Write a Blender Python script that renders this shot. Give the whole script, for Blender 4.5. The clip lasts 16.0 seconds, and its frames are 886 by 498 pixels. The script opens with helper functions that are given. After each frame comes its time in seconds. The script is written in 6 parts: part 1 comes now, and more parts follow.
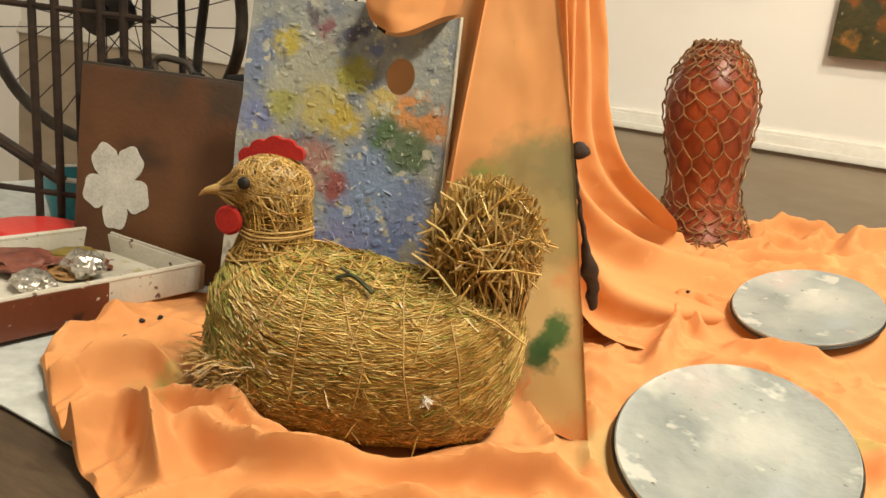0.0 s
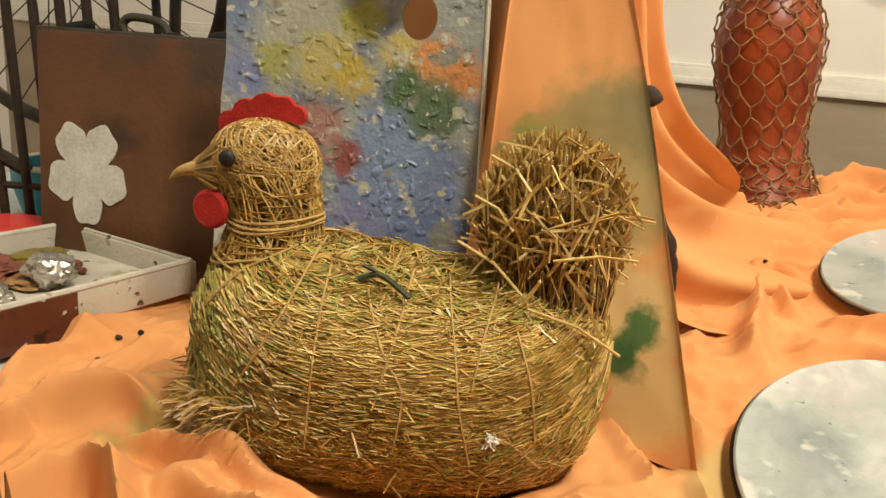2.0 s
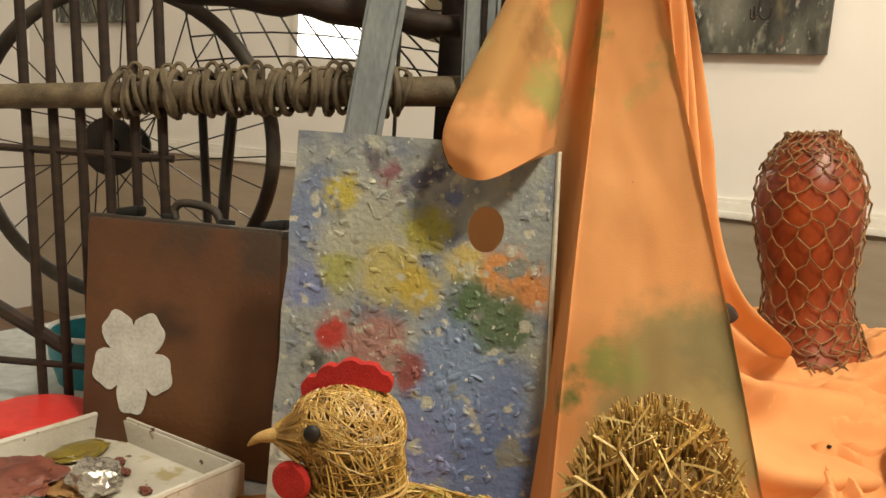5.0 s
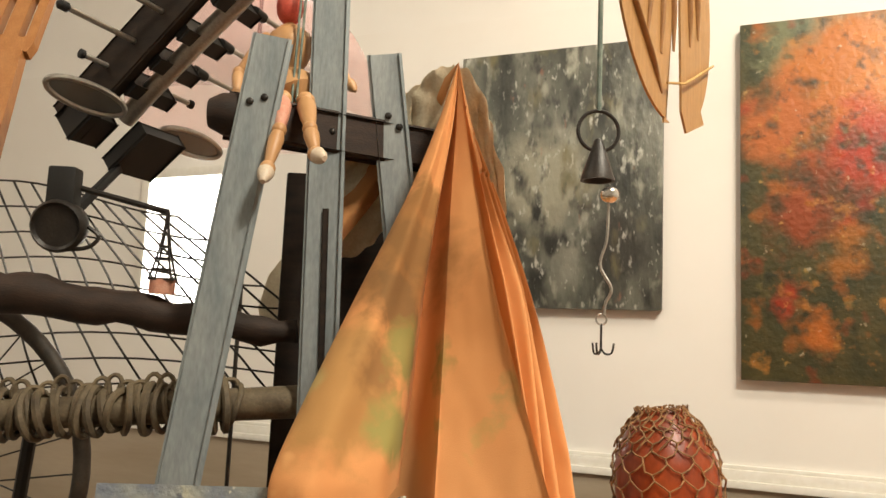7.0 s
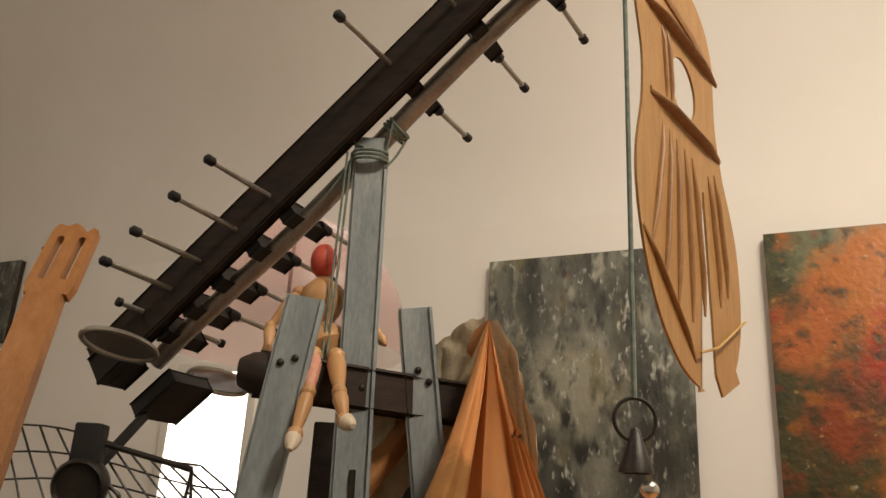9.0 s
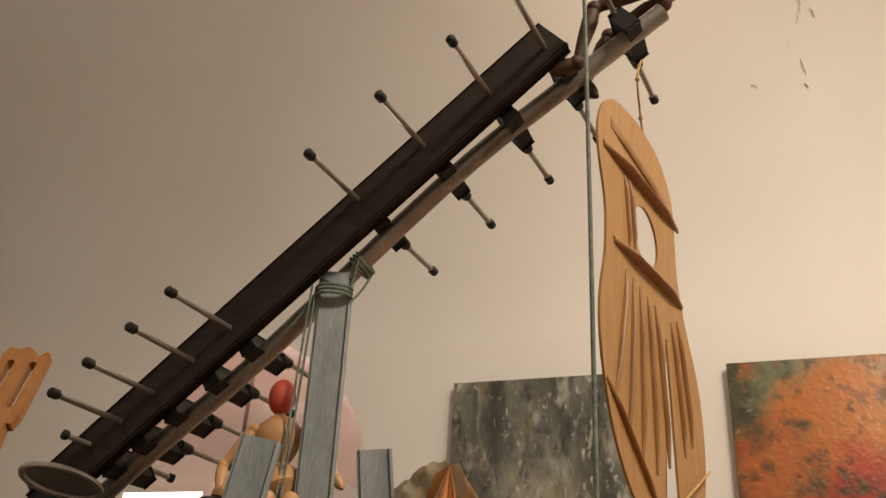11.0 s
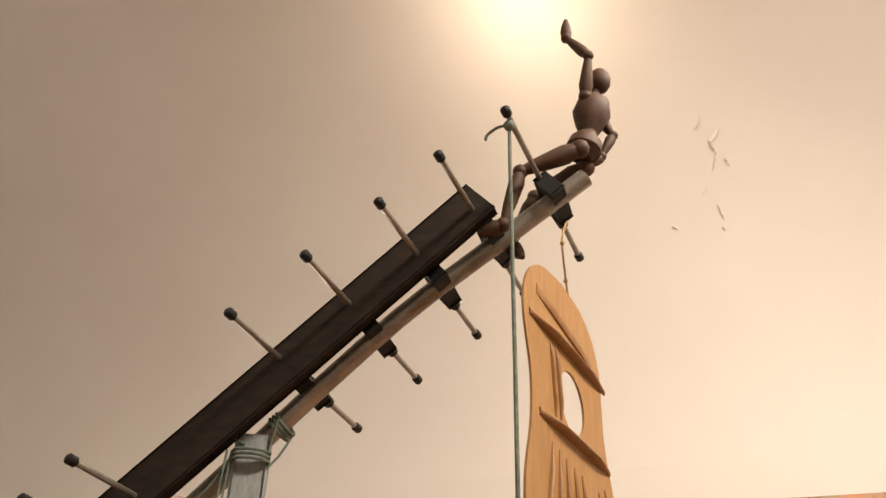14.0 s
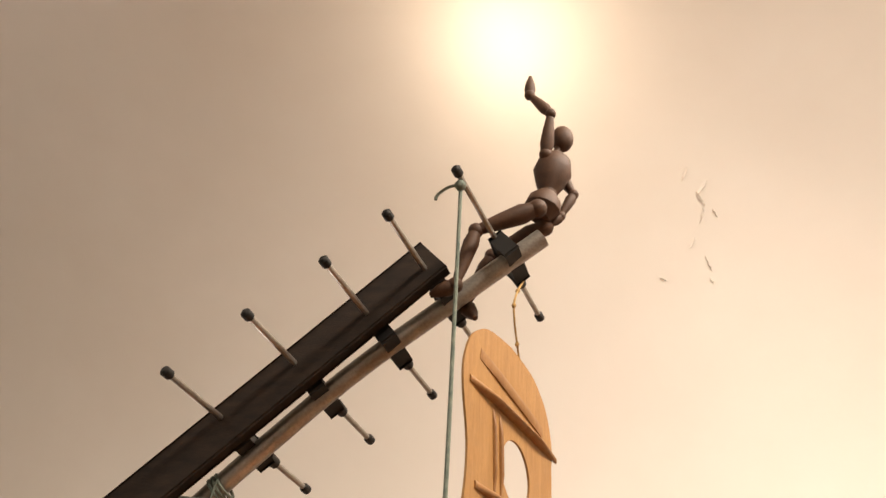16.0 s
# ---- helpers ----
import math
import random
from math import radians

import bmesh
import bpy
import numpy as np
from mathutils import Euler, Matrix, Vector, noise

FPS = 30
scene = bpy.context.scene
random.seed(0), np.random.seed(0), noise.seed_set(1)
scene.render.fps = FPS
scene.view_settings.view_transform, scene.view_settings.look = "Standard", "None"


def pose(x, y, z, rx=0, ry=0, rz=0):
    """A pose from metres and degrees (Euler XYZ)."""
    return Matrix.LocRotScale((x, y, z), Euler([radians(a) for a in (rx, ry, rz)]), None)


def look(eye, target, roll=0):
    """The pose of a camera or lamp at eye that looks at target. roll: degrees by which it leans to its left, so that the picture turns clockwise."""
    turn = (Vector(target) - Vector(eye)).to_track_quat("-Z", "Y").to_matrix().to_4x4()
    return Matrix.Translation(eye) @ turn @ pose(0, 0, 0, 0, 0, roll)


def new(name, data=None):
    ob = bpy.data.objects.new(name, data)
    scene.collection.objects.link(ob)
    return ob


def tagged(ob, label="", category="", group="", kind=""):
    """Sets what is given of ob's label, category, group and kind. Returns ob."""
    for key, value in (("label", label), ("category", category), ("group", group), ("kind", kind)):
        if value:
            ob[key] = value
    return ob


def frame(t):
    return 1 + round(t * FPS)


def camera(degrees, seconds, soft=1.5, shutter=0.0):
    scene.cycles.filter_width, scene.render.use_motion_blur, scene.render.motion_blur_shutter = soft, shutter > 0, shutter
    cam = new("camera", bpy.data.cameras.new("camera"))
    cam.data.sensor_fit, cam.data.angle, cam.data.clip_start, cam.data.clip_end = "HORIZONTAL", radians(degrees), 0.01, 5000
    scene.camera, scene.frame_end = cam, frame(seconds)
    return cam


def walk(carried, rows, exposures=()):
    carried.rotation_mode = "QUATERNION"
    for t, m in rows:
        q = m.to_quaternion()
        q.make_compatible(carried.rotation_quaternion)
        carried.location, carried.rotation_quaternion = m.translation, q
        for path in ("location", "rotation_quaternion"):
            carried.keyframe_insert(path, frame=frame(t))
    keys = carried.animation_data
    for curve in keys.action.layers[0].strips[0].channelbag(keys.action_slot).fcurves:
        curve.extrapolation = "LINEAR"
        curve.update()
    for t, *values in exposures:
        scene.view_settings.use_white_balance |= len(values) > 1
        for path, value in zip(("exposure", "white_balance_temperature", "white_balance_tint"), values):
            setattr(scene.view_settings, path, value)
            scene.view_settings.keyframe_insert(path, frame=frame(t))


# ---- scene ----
cam = camera(57.3, 16.0)
EXPOSURES = [(0.0, 0.0, 6500, 5), (1.5, -0.05, 6500, 4), (3.0, -0.2, 6600, 5), (5.0, -0.13, 6600, 6), (7.3, -0.12, 6400, 8), (8.0, -0.15, 6400, 8), (9.0, -0.92, 6600, 12), (11.5, -1.03, 6750, 15), (14.5, -0.64, 6800, 18), (15.0, -0.72, 6850, 18), (16.0, -0.53, 6800, 18)]
PATH = [
    (0, (0.111, 0.098, 0.497), (-0.889, 1.768, 0.037), 7.2),
    (0.5, (0.089, 0.154, 0.498), (-0.919, 1.818, 0.035), 8.3),
    (1, (0.06, 0.198, 0.498), (-1.003, 1.831, 0.049), 6.7),
    (1.5, (0.019, 0.247, 0.482), (-0.98, 1.911, 0.0), 4.6),
    (2, (-0.025, 0.255, 0.455), (-1.03, 1.901, -0.074), 4.0),
    (2.5, (-0.049, 0.25, 0.436), (-1.044, 1.891, -0.126), 4.5),
    (3, (-0.07, 0.244, 0.427), (-1.031, 1.898, -0.159), 4.6),
    (3.5, (-0.082, 0.238, 0.447), (-1.048, 1.885, -0.15), 4.8),
    (4, (-0.093, 0.237, 0.487), (-1.085, 1.88, -0.076), 4.4),
    (4.5, (-0.1, 0.247, 0.536), (-1.141, 1.889, 0.066), 3.8),
    (5, (-0.115, 0.262, 0.575), (-1.171, 1.931, 0.262), 3.9),
    (5.2, (-0.123, 0.267, 0.584), (-1.158, 1.965, 0.372), 5.3),
    (7.3, (-0.142, 0.349, 0.711), (-0.917, 2.169, 1.002), 2.3),
    (7.5, (-0.141, 0.35, 0.725), (-0.925, 2.161, 1.055), 2.5),
    (8, (-0.14, 0.351, 0.752), (-0.91, 2.138, 1.213), 3.4),
    (8.5, (-0.146, 0.337, 0.781), (-0.959, 2.077, 1.34), 3.0),
    (9, (-0.147, 0.325, 0.8), (-0.969, 2.029, 1.448), 3.2),
    (9.2, (-0.147, 0.326, 0.805), (-0.952, 2.025, 1.486), 3.1),
    (11.3, (-0.142, 0.314, 0.845), (-0.847, 1.934, 1.783), 4.2),
    (11.5, (-0.142, 0.312, 0.848), (-0.834, 1.92, 1.815), 4.3),
    (12, (-0.138, 0.309, 0.855), (-0.797, 1.894, 1.882), 4.4),
    (12.5, (-0.136, 0.311, 0.865), (-0.754, 1.887, 1.93), 4.4),
    (13, (-0.133, 0.314, 0.871), (-0.711, 1.884, 1.966), 4.1),
    (13.5, (-0.131, 0.312, 0.883), (-0.677, 1.874, 2.008), 2.7),
    (14, (-0.131, 0.304, 0.899), (-0.657, 1.852, 2.052), 2.3),
    (14.5, (-0.131, 0.299, 0.907), (-0.649, 1.81, 2.11), 2.9),
    (15, (-0.13, 0.296, 0.92), (-0.642, 1.781, 2.157), 3.6),
    (15.5, (-0.113, 0.304, 0.933), (-0.617, 1.776, 2.189), 4.2),
    (16, (-0.056, 0.327, 0.942), (-0.589, 1.816, 2.166), 4.1),
]
walk(cam, [(t, look(eye, target, roll)) for t, eye, target, roll in PATH], EXPOSURES)

# ---- world and light ----
world = bpy.data.worlds.new("world")
scene.world = world
world.use_nodes = True
world.node_tree.nodes["Background"].inputs[0].default_value = (1.0, 0.93, 0.82, 1)
world.node_tree.nodes["Background"].inputs[1].default_value = 0.05


def area_lamp(name, eye, target, size, watts, color, size_y=None):
    data = bpy.data.lights.new(name, "AREA")
    data.energy, data.color, data.size = watts, color, size
    if size_y:
        data.shape, data.size_y = "RECTANGLE", size_y
    ob = new(name, data)
    ob.matrix_world = look(eye, target)
    return ob


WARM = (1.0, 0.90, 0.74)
# Assumed overhead lamps, out of view, added to light the walls and cloth.
area_lamp("unseen_overhead_light", (1.0, 0.3, 2.95), (0.0, 2.1, 0.4), 0.4, 98, WARM)
area_lamp("unseen_overhead_light", (0.80, 1.50, 2.85), (-0.3, 1.0, 0.15), 0.22, 38, WARM)
area_lamp("unseen_overhead_light", (-2.4, -0.6, 2.95), (-1.6, 2.2, 0.4), 0.6, 20, WARM)
area_lamp("window_light", (-2.38, 3.0, 1.05), (-2.2, 0.0, 0.6), 0.34, 16, (1.0, 0.97, 0.92), 0.5)
spot = bpy.data.lights.new("spot_bulb", "POINT")
spot.energy, spot.color, spot.shadow_soft_size = 8.6, (1.0, 0.83, 0.60), 0.05
new("spot_bulb", spot).location = (-0.45, 1.85, 2.78)

# ---- materials ----


def nodes_of(name):
    m = bpy.data.materials.new(name)
    m.use_nodes = True
    t = m.node_tree
    return m, t, t.nodes["Principled BSDF"]


def surface(name, colors, scale=20.0, rough=0.7, bump=0.2, metal=0.0, detail=6.0, stretch=(1, 1, 1), fine=None, spread=0.2, vary=0.0, mid=0.5, grain=0.35):
    """A two-scale procedural material: broad noise between colours, fine noise for grain and relief."""
    m, t, b = nodes_of(name)
    n, l = t.nodes, t.links
    co = n.new("ShaderNodeTexCoord")
    mp = n.new("ShaderNodeMapping")
    mp.inputs["Scale"].default_value = stretch
    l.new(co.outputs["Object"], mp.inputs[0])
    a = n.new("ShaderNodeTexNoise")
    a.inputs["Scale"].default_value, a.inputs["Detail"].default_value = scale, detail
    l.new(mp.outputs[0], a.inputs[0])
    r = n.new("ShaderNodeValToRGB")
    el = r.color_ramp.elements
    k = len(colors)
    for i, c in enumerate(colors):
        p = mid + (i / max(1, k - 1) - 0.5) * 2 * spread
        e = el[i] if i < 2 else el.new(p)
        e.position, e.color = p, (*c, 1)
    l.new(a.outputs[0], r.inputs[0])
    f = n.new("ShaderNodeTexNoise")
    f.inputs["Scale"].default_value, f.inputs["Detail"].default_value = fine or scale * 9, 4
    l.new(mp.outputs[0], f.inputs[0])
    mix = n.new("ShaderNodeMix")
    mix.data_type, mix.blend_type = "RGBA", "OVERLAY"
    mix.inputs[0].default_value = grain
    l.new(r.outputs[0], mix.inputs[6])
    l.new(f.outputs[0], mix.inputs[7])
    out = mix.outputs[2]
    if vary:
        g = n.new("ShaderNodeNewGeometry")
        h = n.new("ShaderNodeHueSaturation")
        mr = n.new("ShaderNodeMapRange")
        mr.inputs[3].default_value, mr.inputs[4].default_value = 1 - vary, 1 + vary
        l.new(g.outputs["Random Per Island"], mr.inputs[0])
        l.new(mr.outputs[0], h.inputs["Value"])
        l.new(out, h.inputs["Color"])
        out = h.outputs[0]
    l.new(out, b.inputs["Base Color"])
    b.inputs["Roughness"].default_value, b.inputs["Metallic"].default_value = rough, metal
    if bump:
        bp = n.new("ShaderNodeBump")
        bp.inputs["Strength"].default_value, bp.inputs["Distance"].default_value = bump, 0.002
        l.new(f.outputs[0], bp.inputs["Height"])
        l.new(bp.outputs[0], b.inputs["Normal"])
    return m


M_WALL = surface("wall_plaster", [(0.79, 0.755, 0.70), (0.84, 0.815, 0.77)], 1.3, 0.9, 0.25, fine=7, grain=0.06)
M_DADO = surface("dado_paint", [(0.33, 0.265, 0.185), (0.42, 0.35, 0.26)], 2.5, 0.5, 0.08, fine=30, grain=0.08, stretch=(0.5, 1, 3))
M_RAIL = surface("rail_paint", [(0.76, 0.73, 0.66), (0.82, 0.80, 0.74)], 5, 0.5, 0.05)
M_FLOOR = surface("floor_boards", [(0.16, 0.09, 0.05), (0.25, 0.15, 0.08)], 3, 0.5, 0.1, stretch=(1, 8, 1))
M_TABLE = surface("table_wood", [(0.05, 0.032, 0.018), (0.10, 0.065, 0.036)], 9, 0.55, 0.15, stretch=(1, 6, 1))
M_PAPER = surface("paper", [(0.40, 0.425, 0.415), (0.52, 0.54, 0.52)], 6, 0.8, 0.1)
M_TWINE = surface("twine", [(0.36, 0.21, 0.06), (0.54, 0.36, 0.13)], 80, 0.8, 0.3)
M_FELT = surface("red_felt", [(0.34, 0.010, 0.008), (0.45, 0.022, 0.014)], 60, 0.95, 0.4)
M_BLACK = surface("black_plastic", [(0.004, 0.004, 0.004), (0.008, 0.007, 0.006)], 30, 0.6, 0.05)
M_CASE_DARK = surface("case_leather", [(0.025, 0.02, 0.014), (0.06, 0.045, 0.03)], 30, 0.6, 0.3)
M_WHITE = surface("white_paint", [(0.50, 0.49, 0.45), (0.66, 0.65, 0.60)], 25, 0.6, 0.4)
M_DARK_METAL = surface("dark_metal", [(0.012, 0.010, 0.008), (0.035, 0.028, 0.022)], 30, 0.45, 0.2, metal=0.3)
M_STEEL = surface("steel", [(0.30, 0.28, 0.25), (0.42, 0.40, 0.36)], 30, 0.4, 0.1, metal=0.7)
M_EASEL = surface("grey_painted_wood", [(0.20, 0.235, 0.245), (0.33, 0.36, 0.36)], 9, 0.6, 0.25, stretch=(3, 3, 0.8))
M_DARKWOOD = surface("dark_wood", [(0.012, 0.006, 0.003), (0.040, 0.019, 0.009)], 12, 0.7, 0.3, stretch=(2, 2, 6))
M_SPRUCE = surface("spruce_top", [(0.33, 0.17, 0.055), (0.42, 0.23, 0.08)], 30, 0.5, 0.1, stretch=(6, 6, 0.6))
M_NECK = surface("neck_wood", [(0.30, 0.12, 0.035), (0.38, 0.17, 0.055)], 18, 0.4, 0.1, stretch=(4, 4, 1))
M_CANE = surface("rattan", [(0.07, 0.05, 0.028), (0.19, 0.145, 0.085)], 30, 0.7, 0.4, vary=0.3)
M_VASE = surface("red_vase", [(0.15, 0.022, 0.005), (0.34, 0.062, 0.013)], 14, 0.38, 0.2, stretch=(1, 1, 0.5))
M_WIRE = surface("rusty_wire", [(0.10, 0.042, 0.014), (0.34, 0.19, 0.075)], 60, 0.7, 0.2)
M_ROPE = surface("green_cord", [(0.10, 0.14, 0.12), (0.22, 0.26, 0.21)], 90, 0.8, 0.3)
M_LACE = surface("cream_gauze", [(0.60, 0.52, 0.36), (0.72, 0.64, 0.47)], 30, 0.9, 0.4)

# ---- building helpers ----
BASE = {}


def thing(name, loc, label, category, group="", kind=""):
    ob = tagged(new(name), label, category, group, kind)
    ob.location = loc
    BASE[ob.name] = Vector(loc)
    return ob


def finish(name, bm, mat, smooth):
    bmesh.ops.recalc_face_normals(bm, faces=bm.faces)
    me = bpy.data.meshes.new(name)
    bm.to_mesh(me)
    bm.free()
    for k in (mat if isinstance(mat, (list, tuple)) else [mat]):
        me.materials.append(k)
    if smooth:
        me.polygons.foreach_set("use_smooth", [True] * len(me.polygons))
        me.set_sharp_from_angle(angle=radians(40))
    return me


def part(name, bm, mat, parent, label="", smooth=True, kind=""):
    """One mesh in world coordinates, hung under a thing or a part."""
    base = BASE[parent.name]
    bmesh.ops.translate(bm, verts=bm.verts, vec=-base)
    ob = tagged(new(name, finish(name, bm, mat, smooth)), label, kind=kind)
    ob.parent = parent
    BASE[ob.name] = base
    return ob


def solo(name, bm, mat, loc, label, category, group="", kind="", smooth=True):
    """A thing of one mesh, in world coordinates, with its origin at loc."""
    bmesh.ops.translate(bm, verts=bm.verts, vec=-Vector(loc))
    ob = tagged(new(name, finish(name, bm, mat, smooth)), label, category, group, kind)
    ob.location = loc
    BASE[ob.name] = Vector(loc)
    return ob


def V(*a):
    return Vector(a)


def box(bm, c, size, axes=None, bevel=0.0):
    """A box round c; axes: three unit vectors."""
    c, axes = Vector(c), axes or (V(1, 0, 0), V(0, 1, 0), V(0, 0, 1))
    made = bmesh.ops.create_cube(bm, size=1)["verts"]
    for v in made:
        p = v.co.copy()
        v.co = c + axes[0] * p.x * size[0] + axes[1] * p.y * size[1] + axes[2] * p.z * size[2]
    if bevel:
        edges = list({e for v in made for e in v.link_edges})
        bmesh.ops.bevel(bm, geom=edges, offset=bevel, segments=2, profile=0.6, affect="EDGES")
    return bm


def beam_axes(a, b, up=(0, 0, 1)):
    d = (Vector(b) - Vector(a)).normalized()
    s = d.cross(Vector(up)).normalized()
    return s, s.cross(d), d


def bar(bm, a, b, wide, thick, up=(0, 0, 1), bevel=0.002):
    """A straight bar from a to b; thick is measured towards up."""
    ax = beam_axes(a, b, up)
    mid = (Vector(a) + Vector(b)) / 2
    return box(bm, mid, (wide, thick, (Vector(b) - Vector(a)).length), ax, bevel)


def tube(bm, pts, r, seg=8, closed=False, mat=0):
    """A round tube along a line; r is a radius or one for each point."""
    pts = [Vector(p) for p in pts]
    k = len(pts)
    rs = r if isinstance(r, (list, tuple)) else [r] * k
    rings, normal = [], None
    for i, p in enumerate(pts):
        d = (pts[(i + 1) % k] - pts[i - 1]) if closed else (pts[min(i + 1, k - 1)] - pts[max(i - 1, 0)])
        d = d.normalized() if d.length > 1e-9 else V(0, 0, 1)
        if normal is None:
            normal = d.orthogonal().normalized()
        normal = (normal - d * normal.dot(d))
        normal = normal.normalized() if normal.length > 1e-6 else d.orthogonal().normalized()
        side = d.cross(normal)
        rings.append([bm.verts.new(p + (normal * math.cos(2 * math.pi * j / seg) + side * math.sin(2 * math.pi * j / seg)) * rs[i]) for j in range(seg)])
    for i in range(k if closed else k - 1):
        A, B = rings[i], rings[(i + 1) % k]
        for j in range(seg):
            f = bm.faces.new((A[j], A[(j + 1) % seg], B[(j + 1) % seg], B[j]))
            f.material_index = mat
    if not closed:
        for ring in (rings[0][::-1], rings[-1]):
            bm.faces.new(ring).material_index = mat
    return bm


def lathe(bm, profile, c, seg=32, axis=None, mat=0):
    """A turned form: profile of (radius, height) round an axis through c."""
    z = Vector(axis or (0, 0, 1)).normalized()
    x = z.orthogonal().normalized()
    y = z.cross(x)
    rings = []
    for r, h in profile:
        if r < 1e-5:
            rings.append([bm.verts.new(Vector(c) + z * h)])
        else:
            rings.append([bm.verts.new(Vector(c) + z * h + (x * math.cos(2 * math.pi * j / seg) + y * math.sin(2 * math.pi * j / seg)) * r) for j in range(seg)])
    for A, B in zip(rings, rings[1:]):
        for j in range(seg):
            q = [A[j % len(A)], A[(j + 1) % len(A)], B[(j + 1) % len(B)], B[j % len(B)]]
            q = list(dict.fromkeys(q))
            if len(q) > 2:
                bm.faces.new(q).material_index = mat
    return bm


def ball(bm, c, radii, axes=None, seg=16, mat=0):
    """An ellipsoid round c."""
    x, y, z = axes or (V(1, 0, 0), V(0, 1, 0), V(0, 0, 1))
    if not isinstance(radii, (list, tuple)):
        radii = (radii,) * 3
    c, x, y, z = Vector(c), x * radii[0], y * radii[1], z * radii[2]
    k = max(4, seg // 2)
    rings = [[bm.verts.new(c + z * math.cos(math.pi * i / k) + (x * math.cos(2 * math.pi * j / seg) + y * math.sin(2 * math.pi * j / seg)) * math.sin(math.pi * i / k)) for j in range(seg if 0 < i < k else 1)] for i in range(k + 1)]
    for A, B in zip(rings, rings[1:]):
        for j in range(seg):
            q = list(dict.fromkeys((A[j % len(A)], A[(j + 1) % len(A)], B[(j + 1) % len(B)], B[j % len(B)])))
            bm.faces.new(q).material_index = mat
    return bm


def plate(bm, outline, o, u, v, thick, holes=(), mat=0):
    """A flat sheet of that thickness with an outline and holes in (u, v); the sheet grows towards u x v."""
    o, u, v = Vector(o), Vector(u), Vector(v)
    w = u.cross(v).normalized()
    edges = []
    for loop in (outline, *holes):
        vs = [bm.verts.new(o + u * a + v * b) for a, b in loop]
        edges += [bm.edges.new((vs[i], vs[(i + 1) % len(vs)])) for i in range(len(vs))]
    fill = bmesh.ops.triangle_fill(bm, edges=edges, use_beauty=True)
    faces = [g for g in fill["geom"] if isinstance(g, bmesh.types.BMFace)]
    ext = bmesh.ops.extrude_face_region(bm, geom=faces)
    bmesh.ops.translate(bm, verts=[g for g in ext["geom"] if isinstance(g, bmesh.types.BMVert)], vec=w * thick)
    return bm


def smooth_line(pts, n):
    """Catmull-Rom through control points, n points in all."""
    pts = [Vector(p) for p in pts]
    out, k = [], len(pts) - 1
    for i in range(n):
        s = i / (n - 1) * k
        j = min(int(s), k - 1)
        f = s - j
        a, b, c, d = pts[max(j - 1, 0)], pts[j], pts[j + 1], pts[min(j + 2, k)]
        out.append(0.5 * ((2 * b) + (c - a) * f + (2 * a - 5 * b + 4 * c - d) * f * f + (3 * b - a - 3 * c + d) * f ** 3))
    return out


def grid(bm, rows, mat=0):
    """Faces over a list of rows of points."""
    vs = [[bm.verts.new(p) for p in r] for r in rows]
    for A, B in zip(vs, vs[1:]):
        for i in range(len(A) - 1):
            bm.faces.new((A[i], A[i + 1], B[i + 1], B[i])).material_index = mat
    return vs


def thicken(bm, t):
    """Gives a sheet of faces a thickness, downwards along its normals."""
    bm.normal_update()
    bmesh.ops.solidify(bm, geom=bm.faces[:], thickness=t)


new_bm = bmesh.new
U, N, UP = V(0.882, 0.471, 0), V(-0.471, 0.882, 0), V(0, 0, 1)   # along and away from the front of the still life


def at(u, n, z):
    return U * u + N * n + UP * z




